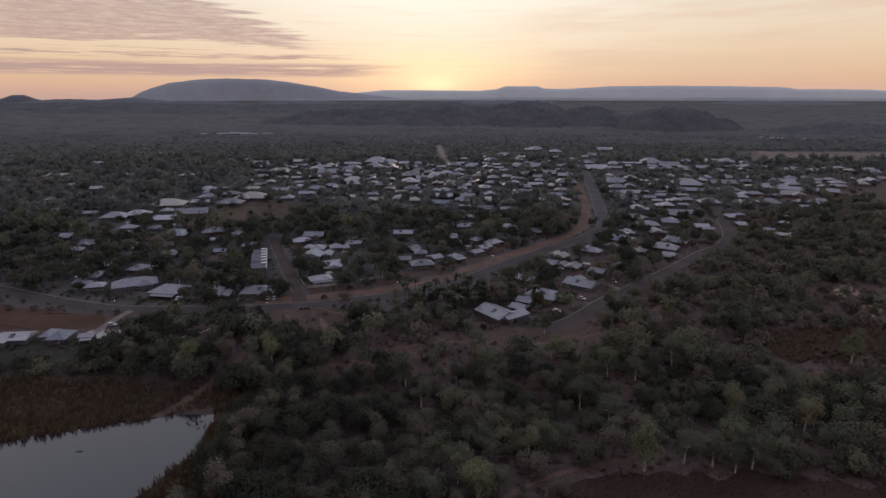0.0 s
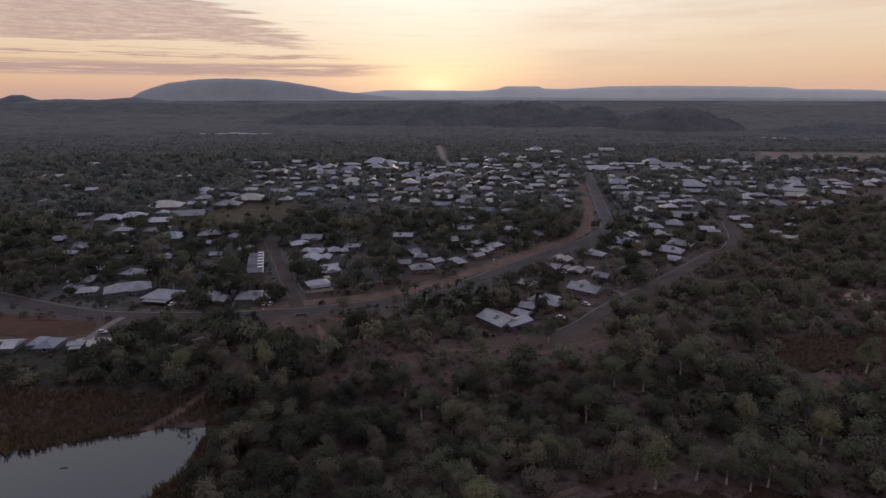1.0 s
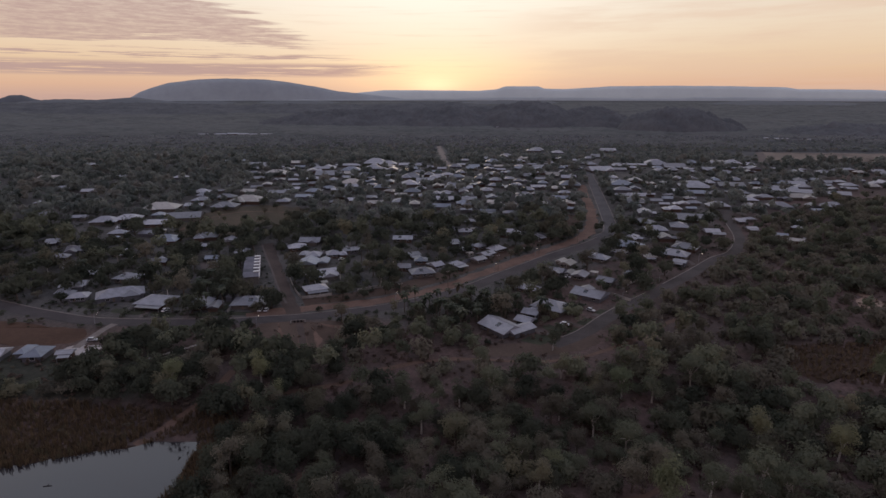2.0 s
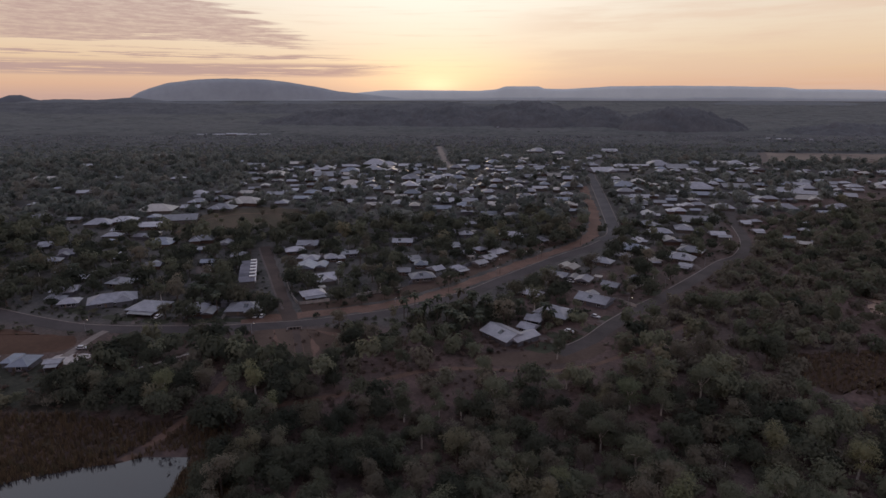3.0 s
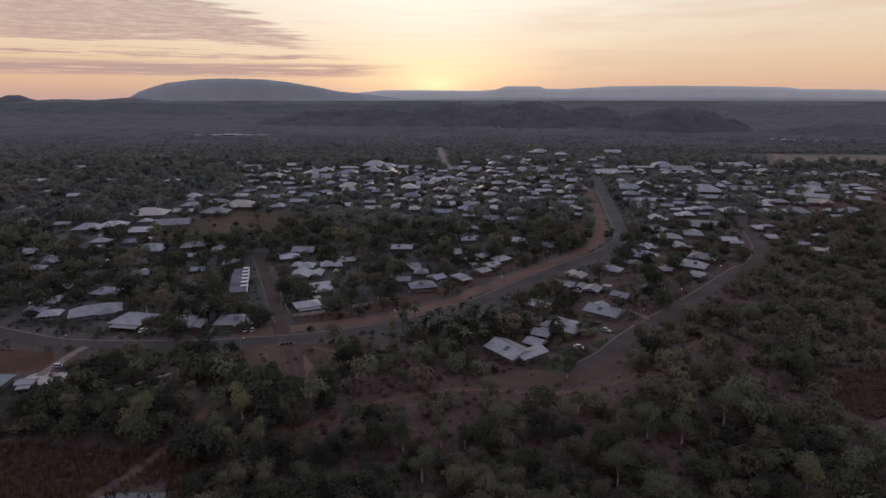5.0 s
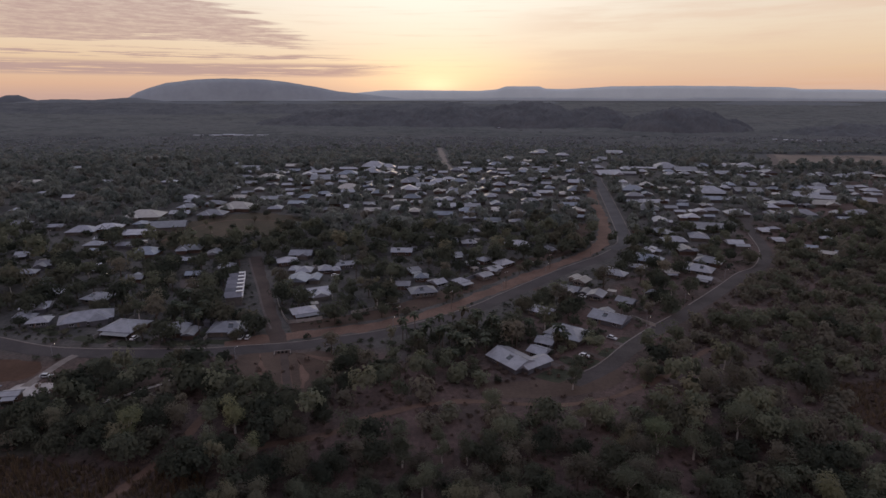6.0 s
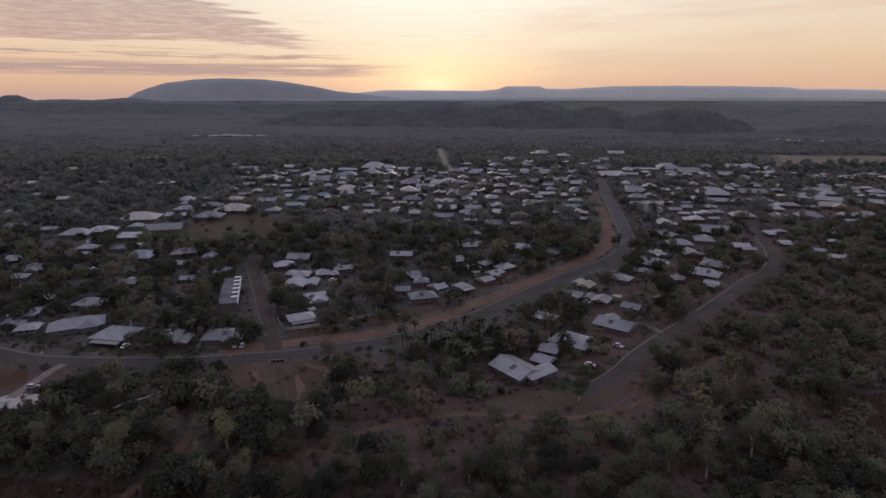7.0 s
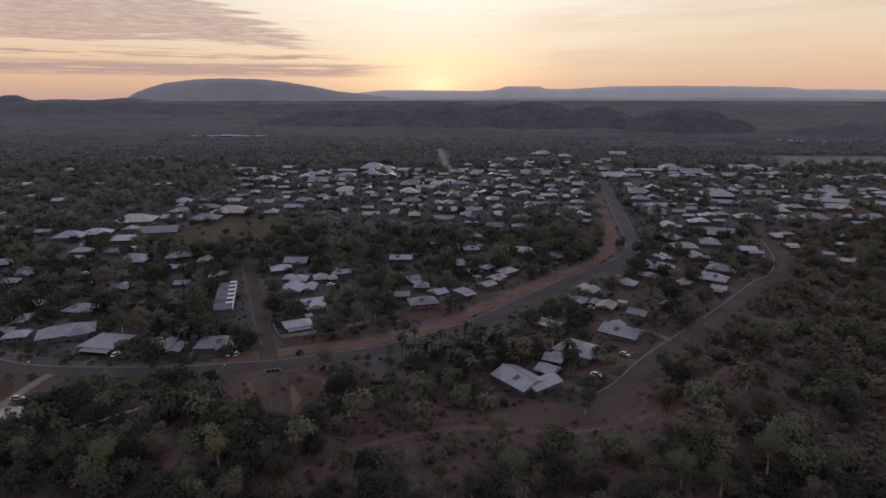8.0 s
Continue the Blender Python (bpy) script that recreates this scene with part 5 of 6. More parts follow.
# bush between the pond and the town
P = np.stack([rng.uniform(-330, 400, 30000), rng.uniform(70, 560, 30000)], 1)
P = P[P[:, 1] < town_line(P[:, 0]) - 3]
P = P[~inside(P, POND) & ~inside(P, [(-340, 236), (-340, 330), (-230, 300), (-170, 268), (-128, 262), (-130, 243), (-140, 238), (-150, 226)]) & ~inside(P, REEDS_EAST) & ~inside(P + (0, 7), REEDS_EAST) & ~inside(P + (0, 13), REEDS_EAST)]
for ring in (BARE_EAST, BARE_WEST):
    # open also to the south, where crowns would lean over the clearing
    P = P[~inside(P, ring) & ~inside(P + (0, 4), ring) & ~inside(P + (0, 8), ring)]
P = P[away_from(P, [*POND, POND[0]], 9)]
# reeds, not trees, on the flat north of the pond and the brown flat at the near edge
P = P[~inside(P, [(-200, 160), (-200, 205), (-130, 202), (-95, 196), (-70, 190), (-70, 120), (-200, 120)])]
P = P[~inside(P, NEAR_FLAT)]
ROADSIDE = [(-140, 267), (-100, 268), (-97, 256), (-120, 250), (-142, 254)]
P = P[~inside(P, ROADSIDE) & ~inside(P + (0, 5), ROADSIDE)]
P = P[away_from(P, [(-116, 226), (-107, 235), (-99, 250)], 4)]
for x, y, r in CLEAR:
    P = P[np.hypot(P[:, 0] - x, P[:, 1] - y) > r]
P = clear_of_houses(clear_of_roads(P, 1.2), 2)
# open strips south of the street and of the main track
for line, gap, reach in ((TRACKS["bush_track"][0][5:], 3.0, (4, 7)), (TRACKS["bush_track"][0][:6], 2.4, (4,)), (RIGHT, 4.5, (4, 7)), (MAIN, 6.0, (5,)), (TRACKS["pond_track"][0], 3.0, (4,)), (TRACKS["near_track"][0], 2.2, (3,))):
    for dy in reach:
        P = P[away_from(P + (0, dy), line, gap)]
thick = np.array([noise.noise((x / 45, y / 45, 3)) for x, y in P])
# the drier bush east of the bend street is thin
P = P[rng.random(len(P)) < np.clip(np.where(P[:, 1] < 200, 1.0, 0.8) + thick * 1.8, np.where(P[:, 1] < 200, 0.5, np.where(P[:, 0] < -90, 0.25, 0.12)), 1) * np.where((P[:, 0] > 95) & (P[:, 1] > 215), 0.7, 1.0) * np.where((np.abs(P[:, 0] - 5) < 62) & (P[:, 1] > 192), 0.5, 1.0)]
P = P[np.argsort(P[:, 1] > 215, kind="stable")]
P = np.concatenate([spaced(P[P[:, 1] < 215], 4.3), spaced(P[P[:, 1] >= 215], 5.0)])
P = P[np.argsort(np.hypot((P[:, 0] - 10) * 0.62, P[:, 1] - 145))]
near_n = 295
BUSH_TREES, BUSH_REST = P[:near_n], P[near_n:]


MESHES = {}
for grade, kind, models in [("near", k, m) for k, m in NEAR.items()] + [("garden", k, m) for k, m in GARDEN.items()]:
    leaves = {"gum": (GUM_LEAF,) * 3 + (BROWN_LEAF,) * 2, "round": (DARK_LEAF,) * 5, "shrub": (GUM_LEAF, BROWN_LEAF, GUM_LEAF, BROWN_LEAF, DARK_LEAF)}[kind]
    for i, ((V, F), (TV, TF)) in enumerate(models):
        crown = np_mesh("crown", V, F, leaves[i])
        trunk = np_mesh("trunk", TV, np.array(TF), PALE_BARK if kind == "gum" and i < 2 else BARK)
        MESHES[grade, kind, i] = (crown, trunk)

for i in (0, 1):
    (V, F), (TV, TF) = NEAR["gum"][i]
    MESHES["near", "tall", i] = (np_mesh("crown", V, F, LIGHT_LEAF), np_mesh("trunk", TV, np.array(TF), PALE_BARK))

LABELS = {
    "tall": ("gum_tree", "tall gum tree with white trunk and light green crown", "tree"),
    "gum": ("gum_tree", "slender gum tree with pale trunk and thin olive crown", "tree"),
    "round": ("shade_tree", "broad dark green shade tree with a dense crown", "tree"),
    "shrub": ("bush", "low scrubby grey-green bush in dry soil", "bush"),
}


def tree(kind, i, x, y, s, turn, group, grade="near"):
    nm, label, category = LABELS[kind]
    base = new(nm)
    base.matrix_world = pose(x, y, float(land(x, y)), 0, 0, turn)
    crown, trunk = MESHES[grade, kind, i]
    for n_, me in (("trunk", trunk), ("crown", crown)):
        ob = new(n_, me)
        ob.parent = base
        ob.scale = (s, s, s)
    return tagged(base, label, category, group)


for i, (kind, x, y, s) in enumerate(SINGLE + SINGLE_GUMS):
    tree(kind, i % 5, x, y, s, 47.0 * i, "standing trees", "near" if y < 250 else "garden")
for x, y in BUSH_TREES:
    kind = "gum" if rng.random() < 0.42 else ("shrub" if rng.random() < 0.75 else "round")
    # the creek side is greener and denser
    kind = "round" if x < -20 and rng.random() < 0.38 else kind
    s = rng.uniform(0.95, 1.75) if kind != "shrub" else rng.uniform(1.0, 2.2)
    tree(kind, int(rng.integers(0, 5)), x, y, s, rng.uniform(0, 360), "trees of the bush")

for i, (kind, x, y, s) in enumerate(TALL_GUMS):
    tree(kind, i % 2, x, y, s, 83.0 * i, "standing trees")

# undergrowth between the bush trees
U = np.stack([rng.uniform(-250, 330, 14000), rng.uniform(95, 440, 14000)], 1)
U = U[(U[:, 1] < town_line(U[:, 0]) - 2) & ~inside(U, POND) & ~inside(U, OVAL_LINE) & ~inside(U, [(-340, 236), (-340, 330), (-230, 300), (-170, 268), (-150, 262), (-150, 236)]) & ~inside(U, NEAR_FLAT)]
U = U[away_from(U, [*POND, POND[0]], 6)]
bare = inside(U, BARE_EAST) | inside(U, BARE_WEST)
U = U[~bare | (rng.random(len(U)) < 0.16)]
U = U[(U[:, 1] > 112) & (np.abs(U[:, 0]) < 0.78 * U[:, 1] + 22)]
U = spaced(clear_of_houses(clear_of_roads(U, 0.6), 1), 2.7)
stuff("undergrowth", LOW, np.column_stack([U, rng.uniform(0.6, 1.5, len(U))]), UNDER_LEAF, "low grey-brown undergrowth of the dry bush", "undergrowth", 16)
pick = rng.random(len(BUSH_REST))
pick[(BUSH_REST[:, 0] > 95) & (BUSH_REST[:, 1] > 215) & (rng.random(len(pick)) < 0.55)] = 0.7
pick[(BUSH_REST[:, 0] < -20) & (rng.random(len(pick)) < 0.42)] = 0.95
# full crowns in the bush by the pond and the track, plainer ones farther out
inner = (BUSH_REST[:, 1] < 215) & (BUSH_REST[:, 1] > 118) & (np.abs(BUSH_REST[:, 0]) < 0.76 * BUSH_REST[:, 1] + 18)
for nm, kind, lo, hi, sc, mat, label in (
        ("bush_gum_trees", "gum", 0.0, 0.36, (0.95, 1.75), GUM_LEAF, "grey-green gum trees of the dry bush"),
        ("bush_shrubs", "shrub", 0.36, 0.60, (1.0, 2.1), GUM_LEAF, "scrubby olive bushes of the dry bush"),
        ("dry_bush_shrubs", "shrub", 0.60, 0.82, (1.0, 2.0), BROWN_LEAF, "dry brown half-bare bushes"),
        ("bush_shade_trees", "round", 0.82, 1.0, (0.9, 1.7), DARK_LEAF, "dark green trees of the bush")):
    for close in (True, False):
        Q = BUSH_REST[(pick >= lo) & (pick < hi) & (inner == close)]
        stuff(nm, CLOSE[kind] if close else MID[kind], np.column_stack([Q, rng.uniform(*sc, len(Q))]), mat, label, "trees", 7)

# garden and street trees of the town
P = np.stack([rng.uniform(-560, 620, 60000), rng.uniform(240, 860, 60000)], 1)
P = P[P[:, 1] > town_line(P[:, 0]) + 2]
P = P[~inside(P, GRASS) & ~inside(P, [(-340, 225), (-340, 330), (-230, 300), (-170, 268), (-140, 262), (-140, 238), (-150, 226)])]
P = P[~inside(P, [(452, 990), (900, 960), (900, 810), (440, 835)])]
P = clear_of_houses(clear_of_roads(P, 1.0), 0.9)
P = P[away_from(P, FRONT, 5)]
for dy in (0, 12, 24):
    P = P[away_from(P + (0, dy), [(-1, 935), (2, 834), (12, 770)], 8)]
for x, y, r in CLEAR[:len(SINGLE)] + [(-110, 346, 10), (-104, 331, 9), (-104, 318, 7), (-139, 358, 9), (-137, 344, 5)]:
    P = P[np.hypot(P[:, 0] - x, P[:, 1] - y) > r * 1.4]
P = spaced(P, 7.4)
# fewer trees to the south of a roof, so that it shows
hid = np.zeros(len(P))
for x, y, r, *_ in FOOT:
    hid[(np.abs(P[:, 0] - x) < r + 2) & (P[:, 1] < y) & (P[:, 1] > y - r - 17)] = 1
P = P[(hid == 0) | (rng.random(len(P)) < np.where(P[:, 1] < 450, 0.16, np.where(P[:, 1] > 690, 0.12, 0.3)))]
for dy in (0, 6, 11):
    P = P[away_from(P + (0, dy), MAIN[3:], 7.5)]
P = P[away_from(P + (0, 5), SIDE[1:], 5.5)]
grove = np.array([noise.noise((x / 38, y / 38, 9)) for x, y in P])
P = P[rng.random(len(P)) < np.clip(1.05 + grove * 1.2, 0.45, 1)]
P = P[np.argsort(np.hypot(P[:, 0], P[:, 1]))]
pick, near = rng.random(len(P)), P[:, 1] < 470
size = (0.75 + 1.1 * rng.random(len(P)) ** 1.5) * np.interp(P[:, 1], (400, 620), (1.05, 0.9)) * np.where((P[:, 0] < -60) | (np.abs(P[:, 0]) < 100) & (P[:, 1] < 540) & (P[:, 1] > 400), 1.12, 1.0)
# the gardens nearest to the creek: every tree by itself
own = 190
for (x, y), s, p in zip(P[:own], size[:own], pick[:own]):
    kind = "round" if p < 0.62 else ("gum" if p < 0.85 else "shrub")
    tree(kind, int(rng.integers(0, 5)), x, y, s, rng.uniform(0, 360), "garden trees", "garden")
P, size, pick, near = P[own:], size[own:], pick[own:], near[own:]
for nm, kind, lo, hi, mat, label in (
        ("garden_trees", "round", 0.0, 0.6, DARK_LEAF, "dark green garden and street trees"),
        ("garden_gum_trees", "gum", 0.6, 0.85, GUM_LEAF, "olive gum trees in the gardens")):
    # farther crowns swap to the leaf colour with haze mixed in
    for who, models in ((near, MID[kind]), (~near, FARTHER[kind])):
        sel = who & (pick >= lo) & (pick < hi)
        stuff(nm, models, np.column_stack([P[sel], size[sel] * (1.0 if kind == "round" else 1.15)]), mat if models is MID[kind] else HAZY_LEAF, label, "trees", 8)
sel = pick >= 0.85
stuff("garden_shrubs", MID["shrub"], np.column_stack([P[sel], size[sel]]), DARK_LEAF, "dark garden shrubs", "shrubs", 10)

# low garden plants on the lots
U = np.stack([rng.uniform(-330, 270, 26000), rng.uniform(262, 520, 26000)], 1)
U = U[(U[:, 1] > town_line(U[:, 0]) + 2) & ~inside(U, GRASS)]
U = clear_of_houses(clear_of_roads(U, 0.4), 0.6)
for x, y, r in [(-139, 358, 10)]:
    U = U[np.hypot(U[:, 0] - x, U[:, 1] - y) > r]
U = spaced(U, 3.4)
U = U[rng.random(len(U)) < np.clip(0.55 + np.array([1.4 * noise.noise((x / 14, y / 14, 21)) for x, y in U]) + np.where(U[:, 1] < 345, 0.25, 0.0), 0.05, 0.95)]
stuff("garden_plants", LOW, np.column_stack([U, 0.6 + 1.7 * rng.random(len(U)) ** 2]), DARK_LEAF, "low dark garden plants and hedges on the lots", "garden plants", 26)

# woodland beyond the town: single crowns near its edge, then one closed canopy out to the rise
FIELD_RING = [(440, 1000), (900, 975), (900, 800), (440, 820)]
NORTH_LINE, FIELD_LINE = [(-9, 1110), (-1, 935), (2, 834)], [(514, 985), (480, 915), (444, 840), (403, 749)]
P = np.stack([rng.uniform(-1300, 1300, 60000), rng.uniform(540, 1350, 60000)], 1)
P = P[np.abs(P[:, 0]) < P[:, 1] * 0.9 + 60]
town = (np.abs(P[:, 0] - 30) < 560) & (P[:, 1] < 850)
P = P[~town & ~inside(P, FIELD_RING)]
P = P[away_from(P, NORTH_LINE, 9)]
P = P[away_from(P, FIELD_LINE, 9)]
P = clear_of_houses(P, 2.0)
hid = np.zeros(len(P))
for x, y, r, *_ in FOOT[FOOT[:, 1] > 700]:
    hid[(np.abs(P[:, 0] - x) < r + 3) & (P[:, 1] < y) & (P[:, 1] > y - 55)] = 1
P = P[(hid == 0) | (rng.random(len(P)) < 0.2)]
P = P[rng.random(len(P)) < np.interp(P[:, 1], (1100, 1350), (1.0, 0.3))]
P = spaced(P, 6.6)
# two leaf tones, the farther one paler, with the haze in their colour
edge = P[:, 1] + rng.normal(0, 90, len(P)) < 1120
for nm, Q, mat, label in (("woodland", P[edge], HAZY_LEAF, "dark green woodland at the edge of the town"), ("far_woodland", P[~edge], FAR_LEAF, "hazy grey-green woodland beyond the town")):
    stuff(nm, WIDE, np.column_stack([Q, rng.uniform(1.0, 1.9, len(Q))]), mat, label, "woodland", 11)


def canopy():
    """Closed crowns of the wooded plain: an uneven roof of leaves with a clump at each point."""
    r = np.random.default_rng(61)
    cols, rows = 330, 250
    A, R = np.meshgrid(np.radians(np.linspace(-44, 44, cols)), 850 * np.exp(np.linspace(0, math.log(3950 / 850), rows)))
    A = A + r.normal(0, 0.0012, A.shape)
    R = R * (1 + r.normal(0, 0.002, R.shape))
    X, Y = R * np.sin(A), R * np.cos(A)
    Q = np.stack([X.ravel(), Y.ravel()], 1)
    grove = np.array([noise.noise((x / 160, y / 90, 7)) + 0.6 * noise.noise((x / 45, y / 45, 17)) for x, y in Q])
    H = (3.4 + 2.2 * grove + r.uniform(-1.7, 1.9, len(Q))) * smoothstep(980, 1250, np.hypot(Q[:, 0], Q[:, 1]))
    gone = ((np.abs(Q[:, 0] - 30) < 575) & (Q[:, 1] < 880)) | inside(Q, FIELD_RING) | ~away_from(Q, NORTH_LINE, 14) | ~away_from(Q, FIELD_LINE, 14)
    gone |= np.hypot(Q[:, 0] + 488, Q[:, 1] - 1415) < 30 + 55 * (np.abs(Q[:, 0] + 488) < 90) * (np.abs(Q[:, 1] - 1408) < 16)
    gone |= (np.abs(Q[:, 0] - 712) < 50) & (np.abs(Q[:, 1] - 1255) < 26) | (np.abs(Q[:, 0] - 165) < 22) & (np.abs(Q[:, 1] - 1722) < 24)
    Z = land(Q[:, 0], Q[:, 1]) + np.where(gone, -4.0, np.maximum(H, 0.3))
    i = (np.arange(rows - 1)[:, None] * cols + np.arange(cols - 1)[None]).ravel()
    F = np.stack([i, i + 1, i + 1 + cols, i + cols], 1)
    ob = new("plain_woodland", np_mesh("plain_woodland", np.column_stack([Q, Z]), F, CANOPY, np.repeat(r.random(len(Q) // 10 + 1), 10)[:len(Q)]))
    return tagged(ob, "hazy grey-green woodland covering the plain", "woodland", kind="stuff")


canopy()


# ---- reeds ----
def reed_model(seed):
    r = np.random.default_rng(seed)
    V, F = [], []
    for i in range(13):
        a, q, h = r.uniform(0, 6.28), r.uniform(0, 0.7), r.uniform(1.0, 2.1)
        x, y = q * math.cos(a), q * math.sin(a)
        b = r.uniform(0, 6.28)
        u = np.array((math.cos(b), math.sin(b), 0)) * r.uniform(0.07, 0.16)
        lean = r.normal(0, 0.3, 2)
        s = len(V)
        base = np.array((x, y, -0.1))
        tip = np.array((x + lean[0], y + lean[1], h))
        V += [base - u, base + u, tip + u * 0.4, tip - u * 0.4]
        F.append((s, s + 1, s + 2, s + 3))
    return np.array(V), np.array(F)


REEDS = [reed_model(300 + i) for i in range(6)]
P = np.stack([rng.uniform(-190, -50, 34000), rng.uniform(112, 212, 34000)], 1)
flat = [(-215, 150), (-215, 203), (-130, 201), (-98, 196), (-76, 199), (-62, 185), (-56, 160), (-56, 100), (-100, 95), (-215, 95)]
P = P[inside(P, flat) & ~inside(P, POND)]
P = P[away_from(P, TRACKS["pond_track"][0], 2.2)]
P = spaced(P, 1.0)
stuff("pond_reeds", REEDS, np.column_stack([P, rng.uniform(0.7, 1.35, len(P))]), REED, "dry brown reeds around the pond", "reeds", 13)
P = np.stack([rng.uniform(120, 235, 9000), rng.uniform(205, 252, 9000)], 1)
P = spaced(P[inside(P, REEDS_EAST)], 1.6)
stuff("reed_bed_reeds", REEDS, np.column_stack([P, rng.uniform(0.6, 1.0, len(P))]), REED, "dry brown reeds of the reed bed", "reeds", 14)
P = np.stack([rng.uniform(18, 150, 8000), rng.uniform(100, 150, 8000)], 1)
P = spaced(P[inside(P, NEAR_FLAT)], 1.5)
stuff("flat_grass", REEDS, np.column_stack([P, rng.uniform(0.35, 0.6, len(P))]), REED, "dry reddish brown grass tufts", "grass", 15)


# ---- driftwood in the pond ----
for x, y, turn, long in ((-77.5, 182.5, 30, 3.2), (-112, 159.5, 10, 2.2), (-80.5, 172.5, 80, 1.4), (-78.6, 184.2, 100, 2.0)):
    V, F = [], []
    limb(V, F, (-long / 2, 0, 0.0), (long / 2, 0, 0.12), 0.16, 0.07, 7)
    limb(V, F, (0, 0, 0.1), (long * 0.2, 0.6, 0.6), 0.09, 0.04, 5)
    log = link_mesh("driftwood_log", V, F, WET_WOOD)
    log.matrix_world = pose(x, y, -5.88, 0, 0, turn)
    tagged(log, "dark waterlogged branch lying in the pond", "log", "logs in the pond")


# ---- palms ----
def palm_meshes(seed):
    r = np.random.default_rng(seed)
    h = r.uniform(6.5, 9.0)
    V, F = [], []
    bend = r.normal(0, 0.35, 2)
    pts = [np.array((bend[0] * u * u, bend[1] * u * u, h * u - (0.4 if u == 0 else 0))) for u in (0, 0.35, 0.7, 1.0)]
    for i in range(3):
        limb(V, F, pts[i], pts[i + 1], 0.17 - 0.03 * i, 0.14 - 0.03 * i, 6)
    trunk = np_mesh("trunk", np.array(V), np.array(F), BARK)
    V, F = [], []
    for i in range(18):
        a = 2 * math.pi * i / 18 + r.uniform(-0.2, 0.2)
        up, length = r.uniform(-0.1, 1.1), r.uniform(2.4, 3.3)
        d = np.array((math.cos(a), math.sin(a), 0))
        w = np.array((-d[1], d[0], 0))
        p, lift = pts[-1].copy(), up
        s = len(V)
        for k in range(5):
            wide = (0.10, 0.46, 0.5, 0.36, 0.05)[k]
            V += [p - w * wide - (0, 0, wide * 0.45), p.copy(), p + w * wide - (0, 0, wide * 0.45)]
            p = p + (d * math.cos(lift) + np.array((0, 0, math.sin(lift)))) * length / 4
            lift -= 0.55
        for k in range(4):
            for j in (0, 1):
                b = s + 3 * k + j
                F.append((b, b + 1, b + 4, b + 3))
    return trunk, np_mesh("fronds", np.array(V), np.array(F), PALM_LEAF)


PALMS = [palm_meshes(400 + i) for i in range(5)]
GROVE = [(-17.0, 277.8), (-14.1, 286), (-10.1, 272.9), (-7.1, 285.7), (-3.6, 270.5), (0.9, 277.8), (3.8, 263.3), (6.6, 255.7), (9.9, 277.8), (12.8, 285.7), (16.3, 272.9), (20.7, 281.2), (5.9, 292.2), (-1.3, 297.3), (12.6, 297.3), (-12, 267), (8, 268), (24, 274), (28, 272), (15, 264)]
grow = random.Random(8)
GROVE += [(x + grow.uniform(-4, 4), y + grow.uniform(-4, 4)) for x, y in GROVE[:14]]
GARDENS = [(34.5, 277.8), (44.0, 272.5), (47.8, 270.1), (-125.7, 304), (-116, 287), (-107.4, 285.2), (-125.3, 316.1), (-114.7, 309.3), (79.2, 300.3), (129.0, 413), (139, 446.0), (-51.2, 366), (-48.1, 428), (-121, 300), (-112, 297), (-230, 330), (-205, 335), (110, 470), (120, 392)]
for i, (x, y) in enumerate(clear_of_roads(np.array(GROVE + GARDENS), 3.0).tolist()):
    base = new("palm_tree")
    base.matrix_world = pose(x, y, float(land(x, y)), 0, 0, 71 * i)
    s = 1.0 + 0.4 * ((i * 7) % 5) / 4
    for n_, me in zip(("trunk", "fronds"), PALMS[i % 5]):
        ob = new(n_, me)
        ob.parent = base
        ob.scale = (s, s, s)
    tagged(base, "slender palm with drooping grey-green fronds", "palm", "palms of the gardens")


# ---- cars ----
def car(x, y, turn, paint, colour):
    base = new("car")
    base.matrix_world = pose(x, y, float(land(x, y)) + 0.1, 0, 0, turn)
    bm = boxes((-2.25, -0.88, 0.32, 2.25, 0.88, 0.92))
    for v in bm.verts:
        if v.co.z > 0.9:
            v.co.x *= 0.96
            v.co.y *= 0.94
    bmesh.ops.bevel(bm, geom=bm.edges[:], offset=0.10, segments=2, affect="EDGES")
    body = part("body", bm, paint, base)
    bm = boxes((-1.75, -0.80, 0.9, 0.85, 0.80, 1.46))
    for v in bm.verts:
        if v.co.z > 1.4:
            v.co.x = v.co.x * 0.72 - 0.1
            v.co.y *= 0.84
    part("glasshouse", bm, GLASS, body, "dark car glass")
    bm = boxes((-1.36, -0.66, 1.455, 0.52, 0.66, 1.52))
    bmesh.ops.bevel(bm, geom=bm.edges[:], offset=0.025, segments=1, affect="EDGES")
    part("roof", bm, paint, body)
    for sx in (-1.4, 1.4):
        for sy in (-0.82, 0.82):
            bm = bmesh.new()
            bmesh.ops.create_cone(bm, cap_ends=True, segments=14, radius1=0.33, radius2=0.33, depth=0.22, matrix=pose(sx, sy, 0.33, 90))
            wheel = part("wheel", bm, RUBBER, base)
            bm = bmesh.new()
            bmesh.ops.create_cone(bm, cap_ends=True, segments=12, radius1=0.2, radius2=0.2, depth=0.25, matrix=pose(sx, sy, 0.33, 90))
            part("rim", bm, STEEL, wheel)
    for sy in (-0.6, 0.6):
        part("headlight", boxes((2.2, sy - 0.16, 0.62, 2.265, sy + 0.16, 0.76)), WHITE, body)
    tagged(base, f"{colour} car parked beside a house", "car", "parked cars")


